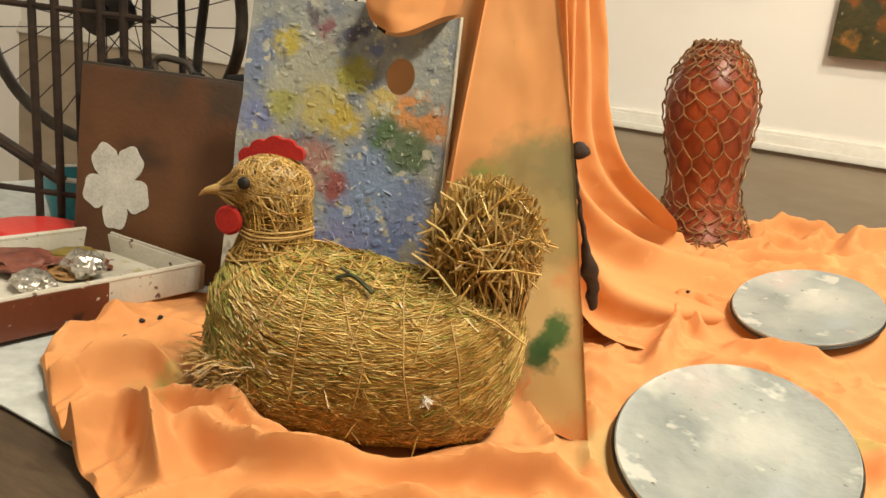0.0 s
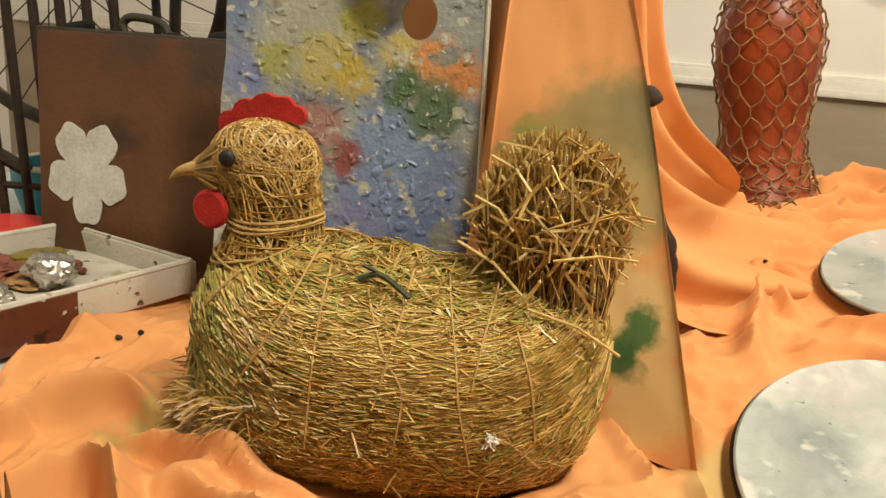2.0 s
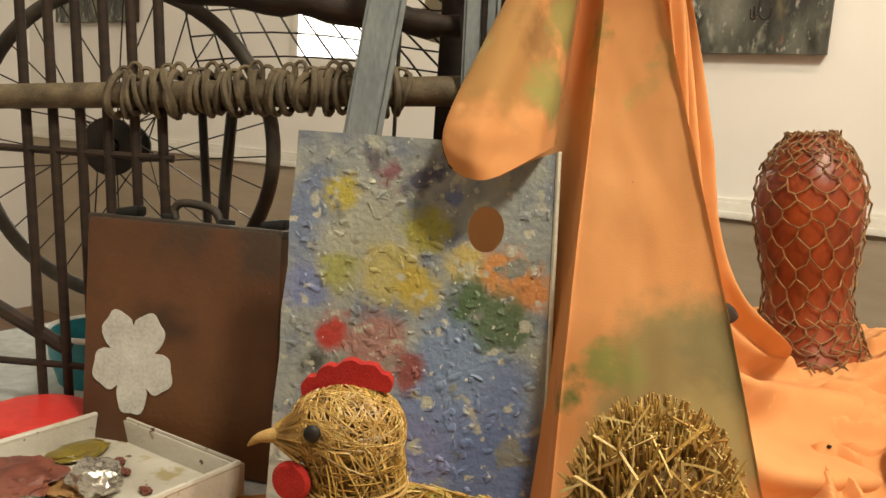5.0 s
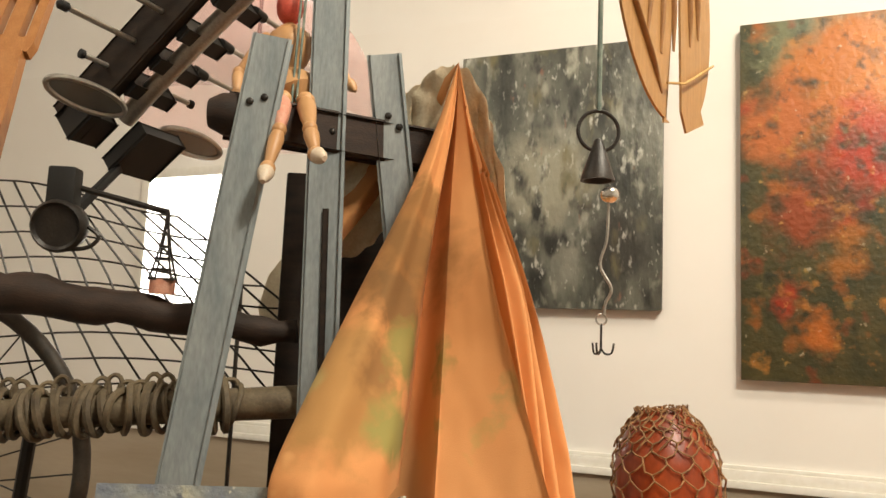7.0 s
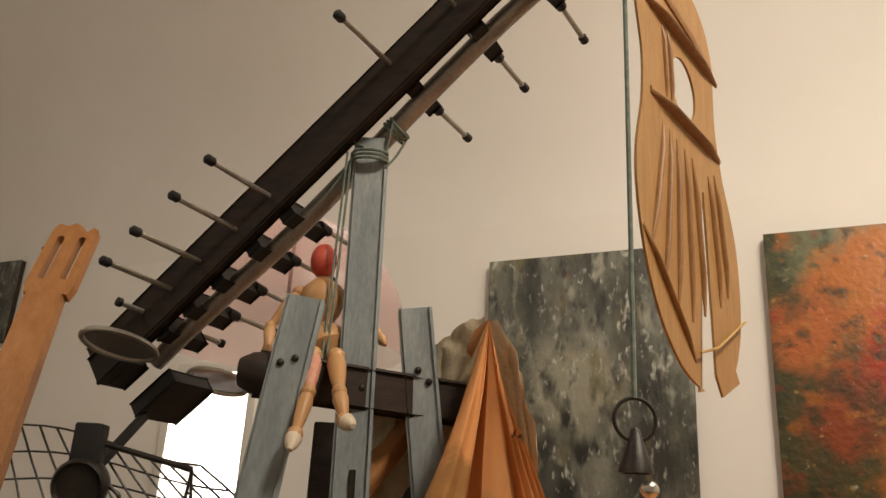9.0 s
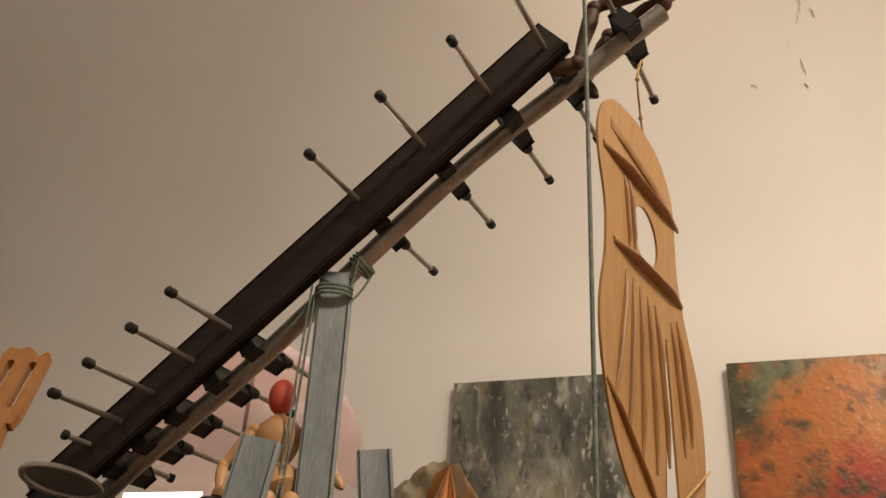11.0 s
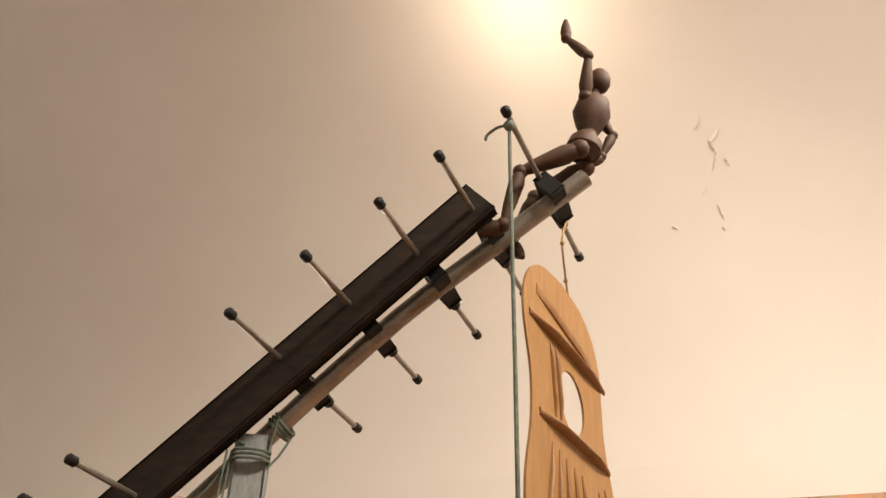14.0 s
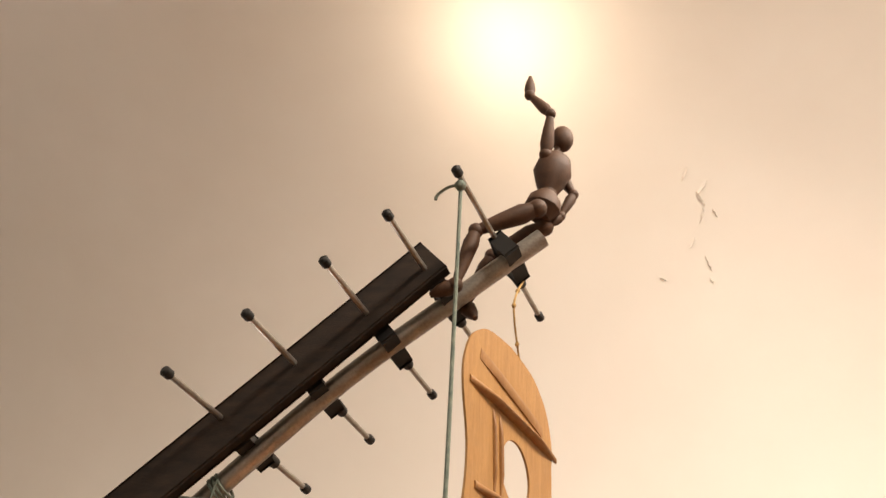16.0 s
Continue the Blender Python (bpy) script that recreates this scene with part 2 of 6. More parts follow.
def layered(name, base, daubs=(), specks=(), scale=12.0, rough=0.5, bump=0.5, ragged=0.03, bump_scale=60.0, stretch=(1, 1, 1), spread=0.18, soft=0.05):
    """Painted surface: a mottled ground, ragged patches of colour round places, and strokes spread all over."""
    m, t, b = nodes_of(name)
    n, l = t.nodes, t.links
    co = n.new("ShaderNodeTexCoord")
    mp = n.new("ShaderNodeMapping")
    mp.inputs["Scale"].default_value = stretch
    l.new(co.outputs["Object"], mp.inputs[0])

    def noise_of(sc, det=5, off=0.0, mapped=True):
        k = n.new("ShaderNodeTexNoise")
        k.noise_dimensions = "4D"
        k.inputs["W"].default_value = off
        k.inputs["Scale"].default_value, k.inputs["Detail"].default_value = sc, det
        l.new(mp.outputs[0] if mapped else co.outputs["Object"], k.inputs[0])
        return k.outputs[0]

    r = n.new("ShaderNodeValToRGB")
    for i, c in enumerate(base):
        p = 0.5 + (i / max(1, len(base) - 1) - 0.5) * 2 * spread
        e = r.color_ramp.elements[i] if i < 2 else r.color_ramp.elements.new(p)
        e.position, e.color = p, (*c, 1)
    l.new(noise_of(scale), r.inputs[0])
    color = r.outputs[0]

    def lay(mask, c):
        nonlocal color
        mix = n.new("ShaderNodeMix")
        mix.data_type = "RGBA"
        l.new(mask, mix.inputs[0])
        l.new(color, mix.inputs[6])
        mix.inputs[7].default_value = (*c, 1)
        color = mix.outputs[2]

    rag = noise_of(1.0 / max(ragged, 1e-3) * 0.9, 6, 3.3, False)
    for place, radius, c in daubs:
        d = n.new("ShaderNodeVectorMath")
        d.operation = "DISTANCE"
        l.new(co.outputs["Object"], d.inputs[0])
        d.inputs[1].default_value = place
        ad = n.new("ShaderNodeMath")
        ad.operation, ad.inputs[1].default_value = "MULTIPLY_ADD", ragged * 3.2
        l.new(rag, ad.inputs[0])
        l.new(d.outputs["Value"], ad.inputs[2])
        mr = n.new("ShaderNodeMapRange")
        lo = radius + ragged * 1.6
        mr.inputs[1].default_value, mr.inputs[2].default_value = lo * 0.8, lo * 1.12
        mr.inputs[3].default_value, mr.inputs[4].default_value = 0.95, 0.0
        l.new(ad.outputs[0], mr.inputs[0])
        lay(mr.outputs[0], c)
    for i, (sc, cut, c) in enumerate(specks):
        mr = n.new("ShaderNodeMapRange")
        mr.inputs[1].default_value, mr.inputs[2].default_value = cut, cut + soft
        l.new(noise_of(sc, 3, 10.0 + i * 7.7), mr.inputs[0])
        lay(mr.outputs[0], c)
    l.new(color, b.inputs["Base Color"])
    b.inputs["Roughness"].default_value = rough
    bp = n.new("ShaderNodeBump")
    bp.inputs["Strength"].default_value, bp.inputs["Distance"].default_value = bump, 0.004
    l.new(noise_of(bump_scale, 6, 1.0), bp.inputs["Height"])
    l.new(bp.outputs[0], b.inputs["Normal"])
    return m


def clear(name, color, alpha, rough=0.15):
    m, t, b = nodes_of(name)
    b.inputs["Base Color"].default_value = (*color, 1)
    b.inputs["Alpha"].default_value, b.inputs["Roughness"].default_value = alpha, rough
    return m


M_DARKPIC = layered("dark_painting", [(0.02, 0.02, 0.018), (0.09, 0.095, 0.078), (0.22, 0.22, 0.18)], [((-0.05, 0, 0.42), 0.16, (0.30, 0.29, 0.22)), ((0.2, 0, 0.2), 0.12, (0.035, 0.034, 0.03)), ((0.1, 0, 0.32), 0.05, (0.03, 0.028, 0.025))], [(12, 0.55, (0.022, 0.023, 0.021)), (15, 0.56, (0.32, 0.32, 0.26)), (10, 0.60, (0.17, 0.15, 0.08)), (24, 0.58, (0.045, 0.046, 0.042)), (28, 0.61, (0.58, 0.58, 0.51)), (18, 0.66, (0.34, 0.15, 0.10)), (44, 0.64, (0.62, 0.62, 0.56))], 6, 0.4, 0.9, 0.06, 50, (1.4, 1, 0.65), soft=0.15)
M_REDPIC = layered("red_painting", [(0.025, 0.032, 0.016), (0.07, 0.06, 0.022), (0.03, 0.04, 0.02)], [((0.0, 0, 1.10), 0.30, (0.19, 0.21, 0.13)), ((-0.30, 0, 1.0), 0.10, (0.16, 0.17, 0.09)), ((-0.10, 0, 0.88), 0.20, (0.46, 0.14, 0.02)), ((0.12, 0, 0.90), 0.20, (0.52, 0.18, 0.03)), ((-0.28, 0, 0.76), 0.13, (0.42, 0.12, 0.03)), ((-0.02, 0, 0.66), 0.15, (0.40, 0.035, 0.012)), ((0.2, 0, 0.60), 0.19, (0.36, 0.03, 0.012)), ((-0.22, 0, 0.50), 0.12, (0.24, 0.05, 0.014)), ((-0.10, 0, 0.36), 0.08, (0.34, 0.12, 0.02)), ((-0.2, 0, 0.14), 0.06, (0.42, 0.12, 0.02)), ((0.3, 0, 0.33), 0.12, (0.33, 0.14, 0.03))], [(7, 0.60, (0.030, 0.036, 0.018)), (10, 0.60, (0.42, 0.12, 0.02)), (13, 0.55, (0.04, 0.036, 0.016)), (9, 0.60, (0.34, 0.03, 0.012)), (18, 0.60, (0.46, 0.19, 0.035)), (25, 0.57, (0.028, 0.03, 0.015)), (22, 0.62, (0.14, 0.12, 0.045)), (30, 0.64, (0.60, 0.36, 0.10)), (38, 0.62, (0.03, 0.035, 0.02)), (48, 0.67, (0.55, 0.48, 0.34))], 6, 0.45, 0.8, 0.09, 50, soft=0.18)
BASE_PAL = V(0.882 * -0.06 - 0.471 * 1.08, 0.471 * -0.06 + 0.882 * 1.08, 0.085)
PAL_O, PAL_U, PAL_V = V(-0.541, 1.0, 0.406), V(0.882, 0.471, 0), V(-0.0942, 0.1764, 1).normalized()


def pal_at(a, b):
    return tuple(PAL_O + PAL_U * a + PAL_V * b - BASE_PAL)


M_PALETTE = layered("palette_paint", [(0.13, 0.15, 0.20), (0.25, 0.27, 0.26), (0.34, 0.34, 0.28)], [
    (pal_at(-0.17, 0.06), 0.05, (0.15, 0.19, 0.29)), (pal_at(-0.18, -0.02), 0.028, (0.16, 0.19, 0.34)), (pal_at(-0.12, 0.03), 0.055, (0.34, 0.34, 0.26)),
    (pal_at(0.0, -0.13), 0.075, (0.15, 0.20, 0.34)), (pal_at(0.04, -0.20), 0.06, (0.12, 0.165, 0.30)), (pal_at(-0.05, -0.19), 0.045, (0.16, 0.18, 0.31)), (pal_at(-0.01, -0.08), 0.05, (0.17, 0.23, 0.34)),
    (pal_at(-0.15, 0.085), 0.022, (0.40, 0.33, 0.05)), (pal_at(-0.055, 0.055), 0.026, (0.33, 0.31, 0.05)), (pal_at(-0.09, 0.005), 0.035, (0.42, 0.36, 0.13)), (pal_at(-0.145, 0.0), 0.022, (0.30, 0.30, 0.09)), (pal_at(-0.06, -0.01), 0.025, (0.43, 0.33, 0.06)),
    (pal_at(0.03, 0.010), 0.030, (0.52, 0.22, 0.06)), (pal_at(0.06, -0.005), 0.026, (0.50, 0.20, 0.06)), (pal_at(-0.01, 0.02), 0.02, (0.46, 0.36, 0.12)), (pal_at(0.0, -0.02), 0.026, (0.07, 0.12, 0.05)), (pal_at(0.035, -0.04), 0.034, (0.08, 0.12, 0.06)),
    (pal_at(-0.145, -0.065), 0.02, (0.40, 0.03, 0.02)), (pal_at(-0.10, -0.075), 0.035, (0.32, 0.17, 0.14)), (pal_at(-0.06, -0.10), 0.022, (0.22, 0.06, 0.05)), (pal_at(-0.165, -0.10), 0.014, (0.06, 0.06, 0.05)),
    (pal_at(-0.07, 0.105), 0.016, (0.06, 0.06, 0.10)), (pal_at(-0.045, 0.118), 0.013, (0.05, 0.05, 0.10)), (pal_at(-0.10, 0.11), 0.014, (0.20, 0.08, 0.09)), (pal_at(-0.115, 0.125), 0.012, (0.10, 0.09, 0.10)), (pal_at(-0.03, 0.088), 0.01, (0.12, 0.15, 0.30)),
    (pal_at(-0.19, -0.2), 0.04, (0.38, 0.37, 0.32))],
    [(38, 0.60, (0.40, 0.39, 0.31)), (70, 0.64, (0.45, 0.43, 0.34)), (45, 0.66, (0.11, 0.12, 0.15)), (24, 0.63, (0.20, 0.20, 0.17)), (120, 0.66, (0.60, 0.58, 0.48))], 26, 0.38, 0.6, 0.014, 120)
M_EDGE = surface("palette_edge", [(0.55, 0.52, 0.42), (0.66, 0.62, 0.5)], 30, 0.6, 0.3)
M_CLOTH = layered("peach_cloth", [(0.61, 0.255, 0.082), (0.67, 0.31, 0.118)], [((-0.53, -0.36, 0.03), 0.03, (0.36, 0.33, 0.10)), ((-0.62, -0.30, 0.03), 0.025, (0.50, 0.36, 0.13)), ((0.10, 0.12, 0.05), 0.035, (0.48, 0.36, 0.12)), ((-0.2, 0.35, 0.03), 0.03, (0.52, 0.33, 0.12)), ((-0.12, -0.12, 0.03), 0.05, (0.56, 0.36, 0.14))], [(45, 0.76, (0.10, 0.05, 0.02)), (9, 0.66, (0.70, 0.36, 0.14))], 5, 0.9, 0.12, 0.03, 900)
PEAK = at(0.129, 1.368, 1.052)


def panel_at(f, z):
    """A place on the flat front of the hung cloth: f across it, z its height."""
    k = (1.05 - z) / 0.945
    return tuple(at(0.129 - 0.045 * k + f * 0.200 * k, 1.368 - 0.358 * k - f * 0.155 * k, z) - PEAK)


def flap_at(u, n, z):
    return tuple(at(u, n, z) - PEAK)


M_DRAPE = layered("stained_shaded_peach_cloth", [(0.61, 0.26, 0.085), (0.68, 0.32, 0.12)], [
    (panel_at(0.70, 0.36), 0.075, (0.27, 0.20, 0.075)), (panel_at(0.92, 0.38), 0.06, (0.22, 0.17, 0.07)), (panel_at(0.5, 0.31), 0.065, (0.30, 0.21, 0.08)), (panel_at(0.80, 0.31), 0.05, (0.36, 0.26, 0.10)), (panel_at(0.30, 0.345), 0.028, (0.24, 0.24, 0.06)), (panel_at(0.08, 0.31), 0.022, (0.08, 0.13, 0.03)),
    (panel_at(0.45, 0.24), 0.07, (0.46, 0.30, 0.12)), (panel_at(0.75, 0.21), 0.06, (0.64, 0.43, 0.18)), (panel_at(0.86, 0.15), 0.05, (0.62, 0.42, 0.17)),
    (panel_at(0.80, 0.195), 0.020, (0.06, 0.13, 0.03)), (panel_at(0.74, 0.175), 0.020, (0.04, 0.10, 0.025)), (panel_at(0.84, 0.215), 0.014, (0.07, 0.14, 0.035)),
    (panel_at(0.85, 0.655), 0.018, (0.42, 0.27, 0.09)), (panel_at(0.68, 0.635), 0.017, (0.45, 0.29, 0.10)), (panel_at(0.52, 0.612), 0.014, (0.50, 0.31, 0.10)), (panel_at(0.38, 0.585), 0.012, (0.54, 0.32, 0.10)),
    # Flap daubs: brown stains, enlarged and darkened to paint in its shade as well.
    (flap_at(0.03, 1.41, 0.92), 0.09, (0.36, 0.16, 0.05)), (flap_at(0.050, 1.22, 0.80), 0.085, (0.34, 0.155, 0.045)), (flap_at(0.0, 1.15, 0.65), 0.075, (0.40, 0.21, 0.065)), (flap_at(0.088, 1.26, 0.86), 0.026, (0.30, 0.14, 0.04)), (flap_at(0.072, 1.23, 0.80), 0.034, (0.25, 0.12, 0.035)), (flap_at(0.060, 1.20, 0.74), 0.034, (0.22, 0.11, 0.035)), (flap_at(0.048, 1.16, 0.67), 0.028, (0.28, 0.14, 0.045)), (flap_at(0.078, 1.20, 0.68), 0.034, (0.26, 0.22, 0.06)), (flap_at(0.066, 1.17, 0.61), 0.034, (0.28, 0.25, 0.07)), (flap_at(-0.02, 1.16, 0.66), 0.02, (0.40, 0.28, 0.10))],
    [(52, 0.735, (0.08, 0.04, 0.02)), (8, 0.66, (0.72, 0.38, 0.15))], 5, 0.9, 0.14, 0.02, 900, soft=0.025)
M_TRAYSIDE = layered("tray_brown_side", [(0.11, 0.03, 0.015), (0.15, 0.045, 0.02)], [], [(90, 0.64, (0.55, 0.53, 0.46)), (30, 0.66, (0.05, 0.02, 0.012))], 14, 0.35, 0.2, 0.02, 120)
M_TRAYWHITE = layered("tray_white", [(0.48, 0.45, 0.37), (0.62, 0.59, 0.52)], [], [(60, 0.64, (0.10, 0.05, 0.03)), (20, 0.62, (0.40, 0.34, 0.18)), (35, 0.64, (0.30, 0.24, 0.14))], 12, 0.5, 0.4, 0.02, 120)
M_CASE = layered("case_board", [(0.075, 0.030, 0.012), (0.12, 0.048, 0.017), (0.16, 0.068, 0.024)], [((-0.03, 0.03, 0.33), 0.05, (0.06, 0.032, 0.016)), ((0.10, 0.05, 0.32), 0.05, (0.05, 0.028, 0.015))], [(7, 0.60, (0.055, 0.025, 0.012)), (60, 0.72, (0.26, 0.14, 0.06)), (30, 0.74, (0.03, 0.016, 0.01))], 5, 0.5, 0.25, 0.04, 140, soft=0.08)
M_FOIL = surface("crumpled_foil", [(0.55, 0.53, 0.48), (0.75, 0.73, 0.68)], 40, 0.25, 1.0, metal=0.9, fine=90)
M_OCHRE = surface("ochre_paint", [(0.14, 0.10, 0.015), (0.24, 0.18, 0.03)], 30, 0.3, 0.3)
M_MAROON = surface("dried_maroon_paint", [(0.12, 0.03, 0.02), (0.24, 0.08, 0.05)], 40, 0.5, 0.5)
M_TAN = surface("dried_tan_paint", [(0.25, 0.13, 0.04), (0.36, 0.2, 0.08)], 30, 0.5, 0.5)
M_RED = surface("red_plastic", [(0.62, 0.03, 0.025), (0.70, 0.05, 0.04)], 8, 0.35, 0.05)
M_PLATE = layered("plate_paint", [(0.22, 0.25, 0.245), (0.31, 0.335, 0.32), (0.40, 0.415, 0.385)], [((0.01, 0.02, 0.02), 0.045, (0.47, 0.48, 0.44)), ((-0.05, 0.06, 0.02), 0.035, (0.46, 0.41, 0.39)), ((0.05, -0.05, 0.0), 0.03, (0.30, 0.34, 0.35))], [(9, 0.60, (0.43, 0.44, 0.40)), (30, 0.60, (0.50, 0.51, 0.47)), (14, 0.62, (0.25, 0.285, 0.29)), (60, 0.675, (0.04, 0.045, 0.05)), (110, 0.68, (0.05, 0.05, 0.05)), (22, 0.66, (0.42, 0.37, 0.35))], 12, 0.42, 0.9, 0.05, 45, (0.8, 1.2, 1), soft=0.06)
M_SKIN = layered("mannequin_wood", [(0.48, 0.25, 0.10), (0.58, 0.33, 0.15)], [], [(40, 0.7, (0.40, 0.20, 0.08))], 20, 0.45, 0.1, 0.02, 100)
M_SKIN_RED = surface("mannequin_red", [(0.50, 0.05, 0.03), (0.60, 0.10, 0.06)], 40, 0.5, 0.1)
M_SKIN_PINK = surface("mannequin_pink", [(0.55, 0.20, 0.13), (0.62, 0.34, 0.24)], 60, 0.5, 0.1)
M_SKIN_PALE = surface("mannequin_pale", [(0.62, 0.50, 0.36), (0.68, 0.58, 0.46)], 60, 0.5, 0.1)
M_SKIN_DARK = surface("mannequin_dark_wood", [(0.050, 0.021, 0.009), (0.085, 0.038, 0.016)], 40, 0.65, 0.1)
M_CLEAR = clear("grey_clear_plastic", (0.16, 0.16, 0.15), 0.85)
M_VEIL = clear("pink_clear_film", (0.80, 0.42, 0.40), 0.30, 0.3)
M_CYAN = surface("cyan_plastic", [(0.02, 0.20, 0.25), (0.03, 0.26, 0.32)], 8, 0.4, 0.05)
M_PLANK = surface("black_brown_plank", [(0.010, 0.006, 0.004), (0.030, 0.017, 0.009)], 12, 0.85, 0.2, stretch=(2, 2, 6))
M_BRACE = surface("brace_wood", [(0.25, 0.115, 0.035), (0.33, 0.17, 0.06)], 25, 0.5, 0.1, stretch=(4, 4, 1))
M_GREENSTRAW = surface("green_straw", [(0.20, 0.19, 0.03), (0.40, 0.35, 0.08)], 60, 0.65, 0.2, vary=0.35)
M_STRAW = surface("straw", [(0.29, 0.155, 0.032), (0.50, 0.315, 0.082)], 60, 0.42, 0.2, vary=0.38)
M_TWIG = surface("dark_green_twig", [(0.03, 0.035, 0.012), (0.07, 0.075, 0.03)], 60, 0.7, 0.2)
M_PALESTRAW = surface("pale_straw", [(0.50, 0.34, 0.11), (0.70, 0.53, 0.22)], 60, 0.32, 0.15, vary=0.25)
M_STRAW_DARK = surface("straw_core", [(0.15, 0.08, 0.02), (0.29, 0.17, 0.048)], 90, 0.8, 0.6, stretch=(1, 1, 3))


FLOOR, TOP, WALL_Y, RAIL_Z = -0.66, 0.085, 2.9, 0.362

# ---- room ----
X0, X1, Y0 = -4.6, 2.6, -2.6
bm = new_bm()
box(bm, ((X0 + X1) / 2, (Y0 + WALL_Y) / 2, FLOOR - 0.05), (X1 - X0 + 0.4, WALL_Y - Y0 + 0.4, 0.1))
tagged(solo("floor", bm, M_FLOOR, (0, 0, FLOOR), "dark brown wooden floor", "floor", kind="structure"))
WIN = (-2.57, -2.19, 0.80, 1.34)
bm = new_bm()
for x0, x1, z0, z1 in ((X0, WIN[0], FLOOR, 1.85), (WIN[1], X1, FLOOR, 1.85), (WIN[0], WIN[1], FLOOR, WIN[2]), (WIN[0], WIN[1], WIN[3], 1.85)):
    box(bm, ((x0 + x1) / 2, WALL_Y + 0.1, (z0 + z1) / 2), (x1 - x0, 0.2, z1 - z0))
solo("wall_north", bm, M_WALL, (0, WALL_Y, FLOOR), "cream plaster wall of the gallery room", "wall", kind="structure")
bm = new_bm()
R = 1.25
prof = [V(0, WALL_Y - R + R * math.cos(a), 1.85 + R * math.sin(a)) for a in np.linspace(0, math.pi / 2, 24)] + [V(0, Y0, 1.85 + R)]
vs = grid(bm, [[p + V(x, 0, 0) for x in np.linspace(X0, X1, 40)] for p in prof])
thicken(bm, 0.1)
solo("ceiling", bm, M_WALL, (0, 0, 3.1), "vaulted cream plaster ceiling with flaking paint", "ceiling", kind="structure")
for nm, c, s in (("wall_west", (X0 - 0.1, (Y0 + WALL_Y) / 2, 1.2), (0.2, WALL_Y - Y0 + 0.4, 3.9)), ("wall_east", (X1 + 0.1, (Y0 + WALL_Y) / 2, 1.2), (0.2, WALL_Y - Y0 + 0.4, 3.9)), ("wall_south", ((X0 + X1) / 2, Y0 - 0.1, 1.2), (X1 - X0, 0.2, 3.9))):
    solo(nm, box(new_bm(), c, s), M_WALL, c, "plain cream plaster wall", "wall", kind="structure")
bm = new_bm()
box(bm, ((X0 + X1) / 2, WALL_Y - 0.006, (FLOOR + RAIL_Z - 0.03) / 2), (X1 - X0, 0.012, RAIL_Z - 0.03 - FLOOR))
solo("dado", bm, M_DADO, (0, WALL_Y, FLOOR), "grey-brown painted lower part of the wall", "dado", kind="structure")
bm = new_bm()
for z, h, d in ((RAIL_Z - 0.02, 0.022, 0.028), (RAIL_Z + 0.006, 0.03, 0.018), (RAIL_Z + 0.027, 0.012, 0.012)):
    box(bm, ((X0 + X1) / 2, WALL_Y - d / 2, z), (X1 - X0, d, h), bevel=0.003)
solo("trim", bm, M_RAIL, (0, WALL_Y, RAIL_Z), "white painted chair rail along the wall", "trim", kind="structure")

# window with daylight behind
win = thing("window_1", (WIN[0], WALL_Y, WIN[2]), "small bright window with a white frame", "window", kind="structure")
bm = new_bm()
for x0, x1, z0, z1 in ((WIN[0] - 0.04, WIN[0], WIN[2] - 0.04, WIN[3] + 0.04), (WIN[1], WIN[1] + 0.04, WIN[2] - 0.04, WIN[3] + 0.04), (WIN[0], WIN[1], WIN[3], WIN[3] + 0.04), (WIN[0], WIN[1], WIN[2] - 0.04, WIN[2])):
    box(bm, ((x0 + x1) / 2, WALL_Y - 0.008, (z0 + z1) / 2), (x1 - x0, 0.02, z1 - z0), bevel=0.003)
part("window_frame", bm, M_RAIL, win)
m, t, b = nodes_of("daylight")
b.inputs["Emission Color"].default_value, b.inputs["Emission Strength"].default_value = (1, 0.98, 0.94, 1), 4
b.inputs["Base Color"].default_value = (0.9, 0.9, 0.9, 1)
bm = new_bm()
box(bm, ((WIN[0] + WIN[1]) / 2, WALL_Y + 0.25, (WIN[2] + WIN[3]) / 2), (0.9, 0.01, 1.1))
solo("backdrop", bm, m, (-2.4, WALL_Y + 0.25, 1.0), "bright daylight outside the window", "backdrop", kind="structure")


def painting(x0, x1, z0, z1, mat, label):
    p = thing("painting", ((x0 + x1) / 2, WALL_Y, z0), label, "painting", "paintings on the wall")
    bm = new_bm()
    box(bm, ((x0 + x1) / 2, WALL_Y - 0.016, (z0 + z1) / 2), (x1 - x0 - 0.004, 0.024, z1 - z0 - 0.004))
    part("stretcher", bm, M_DARKWOOD, p)
    bm = new_bm()
    box(bm, ((x0 + x1) / 2, WALL_Y - 0.031, (z0 + z1) / 2), (x1 - x0, 0.006, z1 - z0), bevel=0.002)
    part("canvas", bm, mat, p)
    return p


painting(-1.186, -0.503, 0.835, 1.70, M_DARKPIC, "abstract canvas in black, grey and white strokes")
painting(-0.277, 0.52, 0.64, 1.71, M_REDPIC, "abstract canvas in red, orange and dark green")
painting(-4.3, -3.66, 1.52, 1.93, M_DARKPIC, "small dark framed picture on the wall")
painting(-4.3, -3.64, 0.95, 1.48, M_DARKPIC, "dark framed picture below another one")

